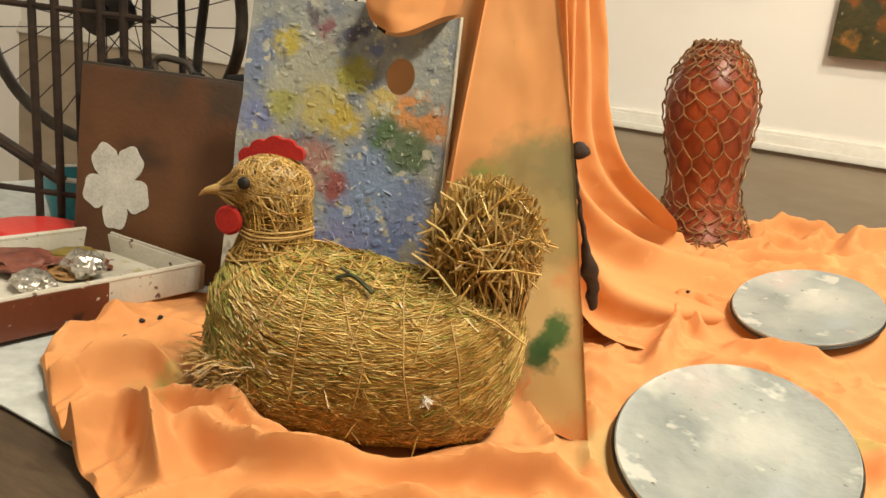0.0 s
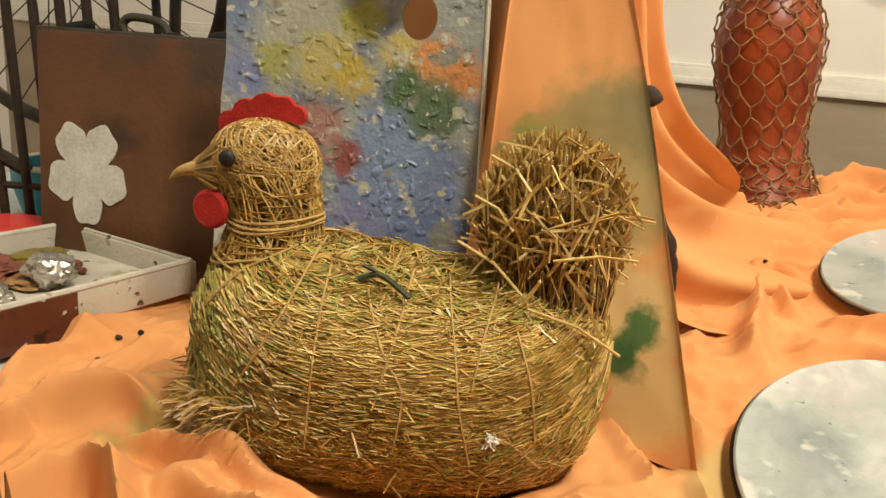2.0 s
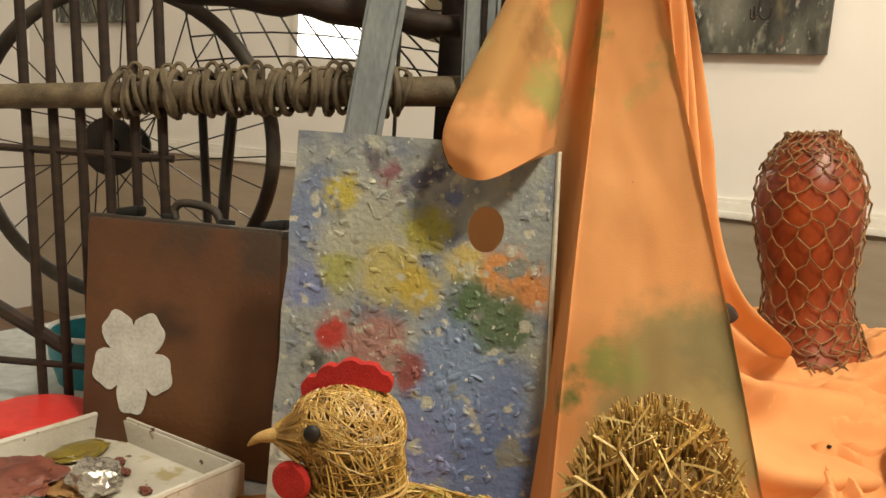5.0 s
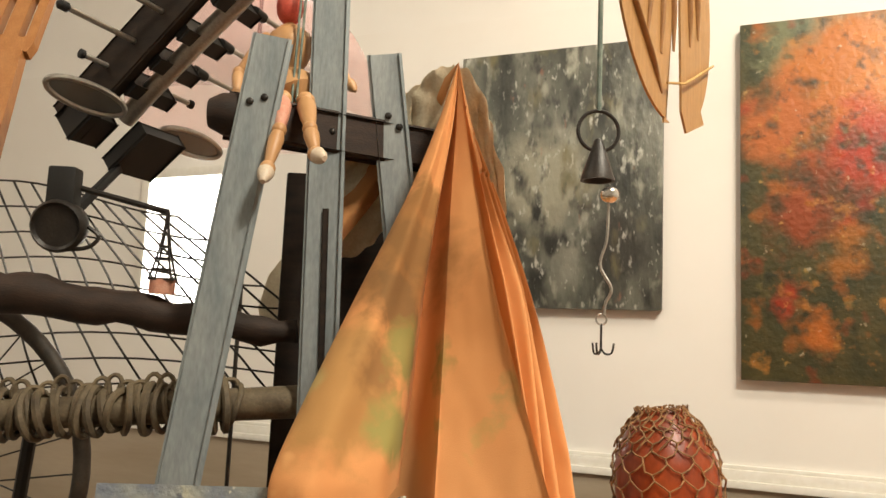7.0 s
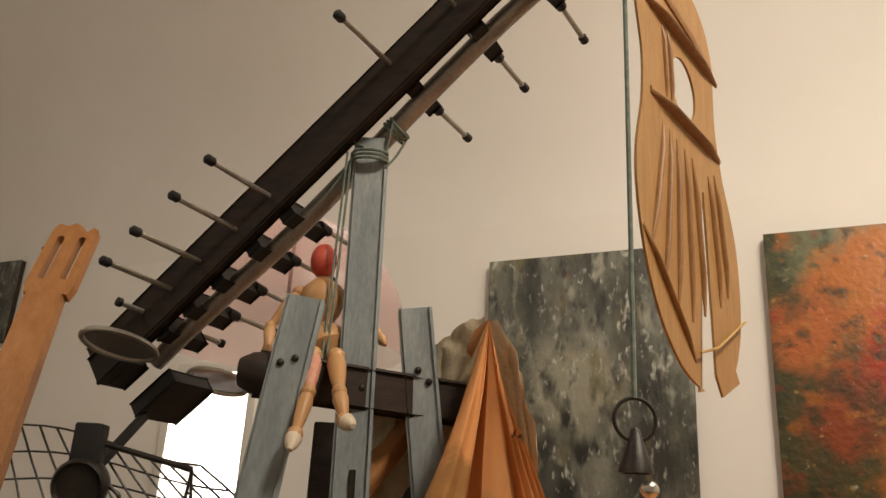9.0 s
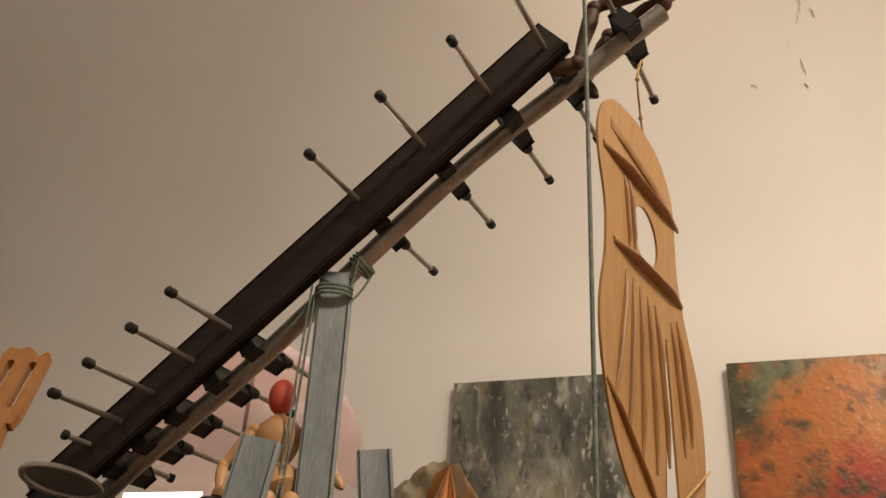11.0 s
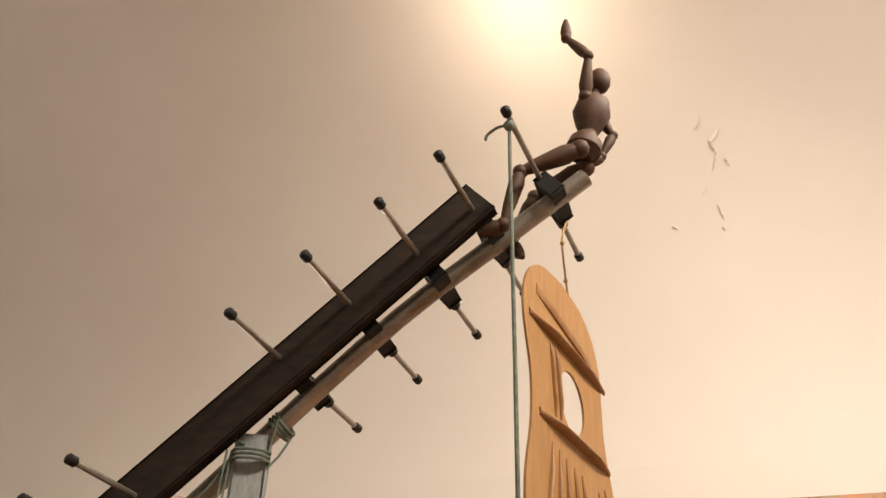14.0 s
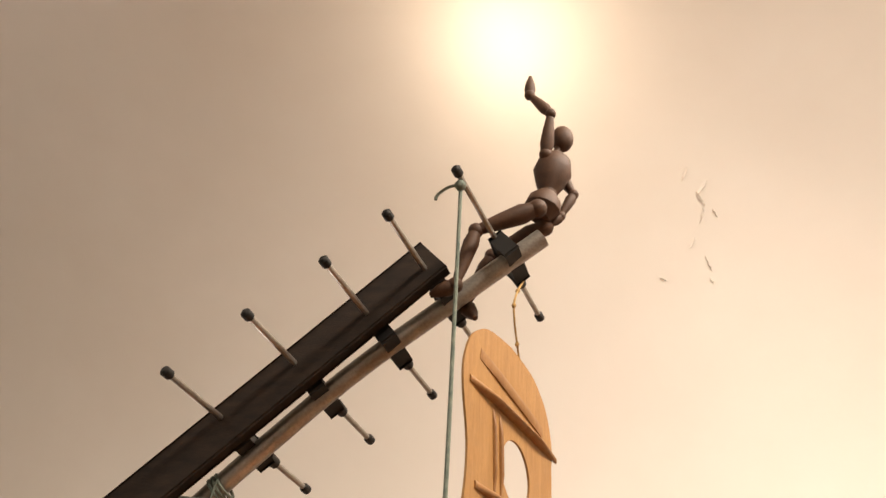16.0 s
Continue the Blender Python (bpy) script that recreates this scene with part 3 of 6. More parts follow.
# ---- table and cloth ----
table = thing("table", (-0.5, 1.0, FLOOR), "large brown wooden table under the still life", "table")
TX0, TX1, TY0, TY1 = -1.75, 0.95, 0.02, 2.3
part("tabletop", box(new_bm(), ((TX0 + TX1) / 2, (TY0 + TY1) / 2, TOP - 0.02), (TX1 - TX0, TY1 - TY0, 0.04), bevel=0.004), M_TABLE, table)
for x in (TX0 + 0.08, TX1 - 0.08):
    for y in (TY0 + 0.08, TY1 - 0.08):
        part("leg", box(new_bm(), (x, y, (FLOOR + TOP - 0.04) / 2), (0.07, 0.07, TOP - 0.04 - FLOOR), bevel=0.004), M_TABLE, table)
bm = new_bm()
grid(bm, [[V(x, y, TOP + 0.006 + 0.002 * noise.noise((x * 3, y * 3, 0))) for x in np.linspace(-1.72, -0.35, 40)] for y in np.linspace(0.535, 1.5, 30)])
thicken(bm, 0.002)
solo("paper_sheet", bm, M_PAPER, (-1, 1, TOP), "white paper sheet lying on the table", "paper")

PLATES = [(V(-0.010, 0.930, 0.136), 0.120, 0.44, 0.20), (V(-0.034, 1.530, 0.162), 0.117, 0.27, 0.26)]   # middle, radius, tilt and lean
# ridges of the folds: width, height, line over the table
FRONT_FOLDS = [
    (0.016, 0.051, [(-0.500, 0.489), (-0.511, 0.525), (-0.521, 0.567), (-0.498, 0.585), (-0.444, 0.561), (-0.400, 0.530)]),
    (0.021, 0.039, [(-0.625, 0.552), (-0.606, 0.632), (-0.580, 0.668), (-0.525, 0.661)]),
    (0.018, 0.039, [(-0.540, 0.606), (-0.500, 0.632), (-0.450, 0.640), (-0.372, 0.646), (-0.300, 0.690), (-0.233, 0.800)]),
    (0.018, 0.044, [(-0.437, 0.565), (-0.430, 0.600), (-0.333, 0.618), (-0.263, 0.682), (-0.178, 0.756), (-0.092, 0.800)]),
    (0.014, 0.029, [(-0.334, 0.540), (-0.280, 0.590), (-0.200, 0.660), (-0.120, 0.740)]),
    (0.020, 0.034, [(-0.265, 0.912), (-0.220, 0.935), (-0.170, 0.936), (-0.126, 0.890), (-0.090, 0.815)]),
    (0.024, 0.016, [(-0.716, 0.620), (-0.740, 0.700), (-0.770, 0.800)]),
    (0.016, 0.013, [(-0.660, 0.640), (-0.680, 0.740), (-0.690, 0.850)]),
]
PLATE_FOLDS = [
    (0.014, 0.040, [(-0.166, 1.150), (-0.186, 1.270), (-0.215, 1.410), (-0.249, 1.552)]),
    (0.012, 0.030, [(-0.240, 1.555), (-0.205, 1.470), (-0.160, 1.400)]),
    (0.010, 0.022, [(-0.237, 1.567), (-0.190, 1.520), (-0.135, 1.500)]),
    (0.010, 0.018, [(-0.220, 1.600), (-0.180, 1.585), (-0.140, 1.590)]),
    (0.022, 0.018, [(-0.260, 1.115), (-0.215, 1.125), (-0.172, 1.170)]),
    (0.022, 0.028, [(-0.123, 1.400), (-0.066, 1.372), (0.011, 1.400), (0.096, 1.500)]),
    (0.024, 0.026, [(0.110, 1.060), (0.150, 1.100), (0.230, 1.130)]),
    (0.018, 0.020, [(-0.130, 1.240), (-0.063, 1.270), (0.014, 1.235)]),
]
BACK_FOLDS = [
    (0.030, 0.050, [(-0.231, 1.960), (-0.181, 2.048), (-0.121, 2.049), (-0.053, 2.067)]),
    (0.030, 0.055, [(-0.028, 1.952), (-0.020, 2.050), (0.060, 2.100), (0.200, 2.180)]),
    (0.020, 0.034, [(-0.232, 1.843), (-0.173, 1.937), (-0.113, 1.952), (-0.080, 2.080)]),
    (0.020, 0.030, [(-0.280, 1.720), (-0.200, 1.800), (-0.120, 1.850), (-0.020, 1.900)]),
    (0.016, 0.022, [(-0.290, 1.640), (-0.200, 1.720), (-0.090, 1.780)]),
]
RIDGES = FRONT_FOLDS + PLATE_FOLDS + BACK_FOLDS
GA, GB = np.linspace(0, 1, 360) ** 1.4, np.linspace(0, 1, 440) ** 1.3
AA, BB = np.meshgrid(GA, GB)


def wobble(a, k, seed):
    return np.array([noise.noise((float(v) * k, seed, 1)) for v in a])


uu = -0.205 - 0.135 * np.minimum(1, BB * 8) + AA ** 1.15 * 1.7 + 0.03 * wobble(GB, 9, 0.3)[:, None] * (1 - AA) + np.where(BB > 0.32, (1 - AA) * np.minimum(1, (BB - 0.32) / 0.12) * 0.32, 0)
nn = 0.50 + 0.18 * np.maximum(0, 1 - AA * 5) * (1 - BB) + BB * 1.72 + 0.035 * wobble(GA, 7, 2.3)[None, :] * (1 - BB)
XX, YY = 0.882 * uu - 0.471 * nn, 0.471 * uu + 0.882 * nn
YY = np.minimum(YY, TY1 + 0.004 * np.sin(XX * 40))
warp = np.array([noise.noise((x * 9, y * 9, 31)) for x, y in zip(XX.ravel(), YY.ravel())]).reshape(XX.shape)
WX, WY = XX + 0.008 * warp, YY - 0.008 * warp
HH = np.zeros(XX.shape)
for w_, h_, line in RIDGES:
    ps = np.array([(p.x, p.y) for p in smooth_line([(a, b, 0) for a, b in line], 40)])
    best, front, along = np.full(XX.shape, 9.0), np.zeros(XX.shape), np.zeros(XX.shape)
    for k, (p0, p1) in enumerate(zip(ps, ps[1:])):
        dv = p1 - p0
        rx, ry = WX - p0[0], WY - p0[1]
        t = np.clip((rx * dv[0] + ry * dv[1]) / (dv @ dv), 0, 1)
        ex, ey = rx - t * dv[0], ry - t * dv[1]
        d = np.hypot(ex, ey)
        near = d < best
        best, front, along = np.where(near, d, best), np.where(near, (0.35 * ex - 0.93 * ey) / (d + 0.003), front), np.where(near, (k + t) / 39, along)
    steep = 1.25 + 0.65 * front
    taper = np.sin(np.clip(np.minimum(along, 1 - along) * 5, 0, 1) * math.pi / 2)
    HH = np.maximum(HH, h_ * taper * np.exp(-((best / w_ * steep) ** 1.15)))
for _ in range(3):
    PP = np.pad(HH, 1, mode="edge")
    PP = (PP[:-2] + 2 * PP[1:-1] + PP[2:]) / 4
    HH = (PP[:, :-2] + 2 * PP[:, 1:-1] + PP[:, 2:]) / 4
bm = new_bm()
rows = []
for bi in range(len(GB)):
    r = []
    for ai in range(len(GA)):
        x, y, a_, b_ = float(XX[bi, ai]), float(YY[bi, ai]), GA[ai], GB[bi]
        soft = noise.noise((x * 6, y * 6, 0.5)) * 0.008 + noise.noise((x * 17, y * 17, 4.5)) * 0.0022 + noise.noise((x * 60, y * 40, 8.5)) * 0.0006
        crease = 0.0
        for q, amp in ((1.0, 0.040), (2.2, 0.026), (4.8, 0.010)):
            v_ = noise.noise((x * 8 * q + 2.5 * noise.noise((x * 3, y * 3, 2)), y * 5 * q + 2.5 * noise.noise((x * 3, y * 3, 12)), 9.1 * q))
            crease += max(0, 0.28 - abs(v_)) * amp
        lift = 0.080 * max(0, min(1, (y - 1.5) / 0.45)) * (1 + 0.25 * noise.noise((x * 6, y * 4, 3)))
        back = -0.471 * x + 0.882 * y
        run = max(0, min(1, (back - 1.36) / 0.08)) * max(0, min(1, (1.95 - back) / 0.15))
        crease += run * 0.016 * max(0, math.sin(back * 62 + 2.2 * noise.noise((x * 4, y * 4, 21)) + 9 * (0.882 * x + 0.471 * y))) ** 1.5
        flat = min(1, max(0, (math.hypot(x + 0.345, (y - 0.765)) - 0.06) / 0.08))
        edge = min(1, min(a_, b_ * 1.2) / 0.012)
        hh = 1.3 * float(HH[bi, ai])
        over = hh * flat * min(1, b_ / 0.06) * min(1, a_ / 0.02) * max(0, min(1, (TY1 - 0.02 - y) / 0.1))
        z = TOP + 0.010 + max(0, hh + soft + crease + 0.003) * flat * (0.3 + 0.7 * edge) + lift
        x, y = x + 0.10 * over, y - 0.26 * over
        for pc, pr, pt, pl in PLATES:      # the cloth bears the plates
            far_ = math.hypot(x - pc.x, y - pc.y) / pr
            if far_ < 1.3:
                ax = UP - N * pt - U * pl
                rest = max(TOP + 0.008, pc.z - (ax.x * (x - pc.x) + ax.y * (y - pc.y)) / ax.z - 0.012)
                k = min(1, max(0, (1.3 - far_) / 0.32))
                z += (rest - z) * k * k * (3 - 2 * k)
        r.append(V(x, y, z))
    rows.append(r)
grid(bm, rows)
solo("table_cloth", bm, M_CLOTH, (0, 1, TOP), "peach cotton cloth crumpled in folds over the table", "cloth")



def cloth_z(x, y):
    """Height of the table cloth near (x, y)."""
    return min((q for r in rows for q in r), key=lambda q: (q.x - x) ** 2 + (q.y - y) ** 2).z


for k, (x, y) in enumerate([(-0.72, 0.755), (-0.717, 0.781), (-0.691, 0.76), (-0.706, 0.72), (-0.226, 1.516)]):
    bm = ball(new_bm(), (x, y, cloth_z(x, y) + 0.0015), (0.0042, 0.0034, 0.0026), (V(math.cos(k), math.sin(k), 0), V(-math.sin(k), math.cos(k), 0), UP), 10)
    for v in bm.verts:
        v.co += 0.0012 * noise.noise_vector(v.co * 300)
    solo("paint_crumb", bm, M_BLACK, (x, y, cloth_z(x, y)), "dark dried crumb lying on the peach cloth", "crumb", "crumbs on the cloth")
# cloth hung from the easel: lines of its folds, each from the peak downwards as (u, n, z)
FLAP = [
    [(0.108, 1.36, 0.97), (0.076, 1.31, 0.86), (0.028, 1.26, 0.74), (-0.010, 1.20, 0.64), (-0.030, 1.16, 0.59), (-0.036, 1.145, 0.565), (-0.032, 1.14, 0.545)],
    [(0.105, 1.33, 0.97), (0.068, 1.27, 0.86), (0.018, 1.21, 0.74), (-0.022, 1.15, 0.64), (-0.042, 1.12, 0.585), (-0.047, 1.11, 0.555), (-0.040, 1.11, 0.533)],
    [(0.112, 1.315, 0.97), (0.083, 1.25, 0.86), (0.045, 1.185, 0.74), (0.010, 1.13, 0.64), (-0.010, 1.10, 0.575), (-0.014, 1.095, 0.54), (-0.014, 1.10, 0.519)],
    [(0.117, 1.325, 0.97), (0.094, 1.265, 0.86), (0.064, 1.205, 0.74), (0.036, 1.155, 0.64), (0.018, 1.125, 0.58), (0.012, 1.115, 0.545), (0.010, 1.11, 0.522)],
    [(0.122, 1.325, 0.97), (0.105, 1.275, 0.86), (0.085, 1.225, 0.74), (0.068, 1.18, 0.64), (0.058, 1.15, 0.59), (0.052, 1.14, 0.565), (0.050, 1.135, 0.545)],
    [(0.120, 1.350, 0.97), (0.105, 1.320, 0.86), (0.092, 1.285, 0.74), (0.082, 1.25, 0.64), (0.075, 1.22, 0.59), (0.072, 1.20, 0.57), (0.070, 1.19, 0.555)],
]
PANEL = [
    [(0.105, 1.38, 0.97), (0.075, 1.36, 0.86), (0.03, 1.34, 0.74), (-0.03, 1.32, 0.6), (-0.06, 1.29, 0.42), (-0.06, 1.27, 0.25), (-0.06, 1.25, 0.105)],
    [(0.12, 1.36, 0.97), (0.104, 1.325, 0.86), (0.092, 1.285, 0.74), (0.082, 1.235, 0.6), (0.073, 1.17, 0.42), (0.068, 1.12, 0.25), (0.066, 1.08, 0.105)],
    [(0.126, 1.335, 0.97), (0.118, 1.285, 0.86), (0.112, 1.235, 0.74), (0.104, 1.17, 0.6), (0.094, 1.1, 0.42), (0.088, 1.05, 0.25), (0.084, 1.01, 0.105)],
    [(0.1265, 1.3345, 0.97), (0.1195, 1.284, 0.86), (0.1144, 1.2325, 0.74), (0.1084, 1.168, 0.6), (0.101, 1.0978, 0.42), (0.0967, 1.045, 0.25), (0.094, 1.0023, 0.105)],
    [(0.131, 1.33, 0.97), (0.1325, 1.275, 0.86), (0.1365, 1.21, 0.74), (0.1485, 1.15, 0.6), (0.164, 1.0775, 0.42), (0.175, 1.0, 0.25), (0.184, 0.9325, 0.105)],
    [(0.1355, 1.3255, 0.97), (0.1455, 1.266, 0.86), (0.1585, 1.1875, 0.74), (0.1885, 1.132, 0.6), (0.227, 1.0573, 0.42), (0.2533, 0.955, 0.25), (0.274, 0.8628, 0.105)],
    [(0.136, 1.325, 0.97), (0.147, 1.265, 0.86), (0.161, 1.185, 0.74), (0.193, 1.13, 0.6), (0.234, 1.055, 0.42), (0.262, 0.95, 0.25), (0.284, 0.855, 0.105)],
    [(0.138, 1.36, 0.97), (0.149, 1.32, 0.86), (0.162, 1.27, 0.74), (0.188, 1.22, 0.6), (0.215, 1.14, 0.42), (0.235, 1.06, 0.25), (0.25, 1.0, 0.105)],
]
OVER = [
    [(0.100, 1.470, 1.045), (0.060, 1.475, 1.000), (0.020, 1.475, 0.940), (-0.014, 1.475, 0.895), (-0.030, 1.475, 0.870)],
    [(0.100, 1.455, 1.020), (0.062, 1.450, 0.965), (0.022, 1.450, 0.900), (-0.012, 1.450, 0.850), (-0.030, 1.450, 0.820)],
    [(0.106, 1.465, 1.000), (0.066, 1.465, 0.945), (0.026, 1.465, 0.880), (-0.010, 1.465, 0.830), (-0.030, 1.465, 0.800)],
]
SWAG = [
    [(0.139, 1.36, 0.97), (0.157, 1.33, 0.86), (0.176, 1.28, 0.74), (0.205, 1.25, 0.55), (0.228, 1.23, 0.36), (0.270, 1.21, 0.21), (0.335, 1.21, 0.125), (0.450, 1.24, 0.098), (0.580, 1.30, 0.098)],
    [(0.142, 1.345, 0.97), (0.164, 1.31, 0.86), (0.188, 1.265, 0.74), (0.230, 1.26, 0.52), (0.264, 1.26, 0.35), (0.300, 1.26, 0.250), (0.345, 1.27, 0.190), (0.430, 1.32, 0.155), (0.580, 1.40, 0.125)],
    [(0.146, 1.350, 0.97), (0.176, 1.325, 0.86), (0.212, 1.300, 0.74), (0.244, 1.285, 0.50), (0.266, 1.28, 0.365), (0.315, 1.32, 0.295), (0.395, 1.42, 0.240), (0.490, 1.56, 0.195), (0.630, 1.62, 0.170)],
    [(0.149, 1.36, 0.97), (0.190, 1.36, 0.86), (0.228, 1.36, 0.74), (0.272, 1.36, 0.52), (0.296, 1.37, 0.40), (0.345, 1.42, 0.320), (0.430, 1.52, 0.255), (0.500, 1.66, 0.215), (0.560, 1.76, 0.195)],
    [(0.152, 1.375, 0.97), (0.204, 1.405, 0.86), (0.252, 1.43, 0.74), (0.302, 1.45, 0.57), (0.326, 1.45, 0.45), (0.372, 1.46, 0.355), (0.468, 1.54, 0.275), (0.528, 1.68, 0.222), (0.545, 1.78, 0.165)],
    [(0.146, 1.42, 0.97), (0.185, 1.48, 0.86), (0.225, 1.53, 0.74), (0.270, 1.56, 0.55), (0.300, 1.58, 0.40), (0.350, 1.64, 0.27), (0.420, 1.72, 0.17), (0.480, 1.80, 0.13), (0.500, 1.86, 0.125)],
]


def folded(lines, hollow, tall=90, per=14, sink=None):
    """A sheet of cloth over lines of folds that start at one peak; between two lines it hollows inwards."""
    downs = [smooth_line([at(0.129, 1.368, 1.056)] + [at(*q) for q in ln], tall) for ln in lines]
    rows = []
    for k in range(tall):
        ctrl = [downs[0][k]]
        for j in range(1, len(downs)):
            a, b = downs[j - 1][k], downs[j][k]
            gap = (b - a).length
            if hollow and gap > 0.012:
                ctrl.append((a + b) / 2 + (N * 0.8 - U * 0.25 - UP * 0.5) * min(hollow, gap * 0.55))
            ctrl.append(b)
        r = smooth_line(ctrl, per * (len(ctrl) - 1) + 1)
        for i, q in enumerate(r):
            w = min(1, k / 12)
            q += N * w * (0.0030 * noise.noise((q.x * 26, q.z * 12, q.y * 26)) + 0.0016 * noise.noise((q.x * 60, q.z * 45, 3)))
            q.z = max(q.z, TOP + 0.012)
        rows.append(r)
    return rows


bm = new_bm()
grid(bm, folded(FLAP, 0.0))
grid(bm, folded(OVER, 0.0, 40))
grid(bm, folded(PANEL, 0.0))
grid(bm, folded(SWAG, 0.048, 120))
solo("draped_cloth", bm, M_DRAPE, PEAK, "stained peach cotton cloth hung from an easel in long folds, left flap coloured darker for shade", "cloth")
# cream gauze behind, and a dark board widened to fill the shaded opening
bm = new_bm()
crown = smooth_line([at(-0.035, 1.455, 0.945), at(0.020, 1.452, 0.985), at(0.062, 1.445, 1.030), at(0.095, 1.43, 1.058), at(0.130, 1.42, 1.072), at(0.164, 1.43, 1.046), at(0.188, 1.44, 0.985), at(0.210, 1.45, 0.895)], 90)
grid(bm, [[q + N * (0.05 * s + 0.012 * noise.noise((i * 0.16, s * 6, 1))) + UP * (-0.16 * s + 0.010 * noise.noise((i * 0.22, s * 3, 3))) + U * 0.006 * noise.noise((i * 0.2, s * 9, 7)) for i, q in enumerate(crown)] for s in np.linspace(0, 1, 36)])
solo("gauze_cloth", bm, M_LACE, at(0, 1.47, 1.0), "cream gauze cloth hanging behind the draped cloth", "cloth")
bm = box(new_bm(), at(0.03, 1.52, (TOP + 0.93) / 2), (0.25, 0.02, 0.93 - TOP), (U, N, UP), 0.004)
solo("dark_board", bm, M_PLANK, at(0, 1.52, TOP), "dark brown board standing behind the easel, widened to stand for the shaded opening", "board")

# ---- straw hen ----
hen = thing("straw_hen", at(0.03, 0.855, TOP + 0.012), "hen figure bound from straw with red felt comb", "hen figure")
rnd = random.Random(4)
HC, HN, HW = (0.033, 0.178), 0.860, 0.106
# side view of the body, from the chest over the back and the rump to the foot
SIDE_VIEW = [(-0.134, 0.197), (-0.131, 0.236), (-0.116, 0.262), (-0.080, 0.280), (-0.026, 0.284), (0.007, 0.277), (0.0575, 0.270), (0.10, 0.268), (0.145, 0.266), (0.180, 0.254), (0.196, 0.234), (0.199, 0.208), (0.196, 0.166), (0.187, 0.134), (0.170, 0.112), (0.14, 0.100), (0.09, 0.096), (0.03, 0.095), (-0.03, 0.095), (-0.09, 0.098), (-0.120, 0.106), (-0.134, 0.125), (-0.137, 0.155)]
_ang = np.array([math.atan2(z - HC[1], u - HC[0]) for u, z in SIDE_VIEW])
_rad = np.array([math.hypot(z - HC[1], u - HC[0]) for u, z in SIDE_VIEW])
_order = np.argsort(_ang)


def hen_reach(g):
    return float(np.interp(g, _ang[_order], _rad[_order], period=2 * math.pi))


def hen_skin(u, z, lift=0.0, far=False):
    """The place on the body's skin over (u, z) of its side view; past the outline it stays on the outline."""
    du, dz = u - HC[0], z - HC[1]
    d = math.hypot(du, dz)
    reach = hen_reach(math.atan2(dz, du))
    q = min(1.0, d / reach)
    out = HW * max(0.0, 1 - q ** 2.3) ** (1 / 2.2)
    grow = 1 + lift * q / max(d, 0.01)
    if d > reach:
        grow *= reach / d
    n = HN + (out + lift * (1 - q)) * (1 if far else -1)
    return at(HC[0] + du * grow, n, max(HC[1] + dz * grow, TOP + 0.011))


bm = new_bm()
rings = []
for k in range(1, 26):
    f = math.pi * k / 26
    q, n = math.sin(f) ** (2 / 2.3), -math.copysign(abs(math.cos(f)) ** (2 / 2.2), math.cos(f))
    rings.append([bm.verts.new(at(HC[0] + (hen_reach(g) - 0.003) * q * math.cos(g), HN + (HW - 0.003) * n, HC[1] + (hen_reach(g) - 0.003) * q * math.sin(g))) for g in np.linspace(0, 2 * math.pi, 56, endpoint=False)])
for A, B in zip(rings, rings[1:]):
    for j in range(56):
        bm.faces.new((A[j], A[(j + 1) % 56], B[(j + 1) % 56], B[j]))
bm.faces.new(rings[0][::-1]), bm.faces.new(rings[-1])
# neck: height, middle, reach along and across
NECK = [(0.190, -0.078, 0.050, 0.066), (0.220, -0.079, 0.050, 0.064), (0.245, -0.079, 0.047, 0.056), (0.268, -0.077, 0.0415, 0.046), (0.288, -0.0745, 0.036, 0.039), (0.302, -0.073, 0.0345, 0.036), (0.318, -0.076, 0.0355, 0.036), (0.340, -0.082, 0.038, 0.036)]


def neck_at(z, g, lift=0.0):
    zs = [k[0] for k in NECK]
    c, ru, rn = (float(np.interp(z, zs, [k[i] for k in NECK])) for i in (1, 2, 3))
    return at(c + (ru + lift) * math.cos(g), HN + (rn + lift) * math.sin(g), z)


vs = [[bm.verts.new(neck_at(z, g, -0.002)) for g in np.linspace(0, 2 * math.pi, 28, endpoint=False)] for z in np.linspace(0.19, 0.34, 20)]
for A, B in zip(vs, vs[1:]):
    for j in range(28):
        bm.faces.new((A[j], A[(j + 1) % 28], B[(j + 1) % 28], B[j]))
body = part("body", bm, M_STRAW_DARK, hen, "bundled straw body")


def strand(bm, pts, r, mat=0):
    tube(bm, pts, r, 3, mat=mat)


def straw_line(u, z, slope, length, bend, lift, far=False):
    """A stalk laid over the skin: its middle, its slope, its length and how it curls."""
    pts = []
    for k in range(6):
        f = (k / 5 - 0.5) * length
        g = slope + bend * f
        e = lift + (rnd.uniform(0, 0.004) if k in (0, 5) else 0)
        pts.append(hen_skin(u + f * math.cos(g), z + f * math.sin(g), e, far))
    return pts


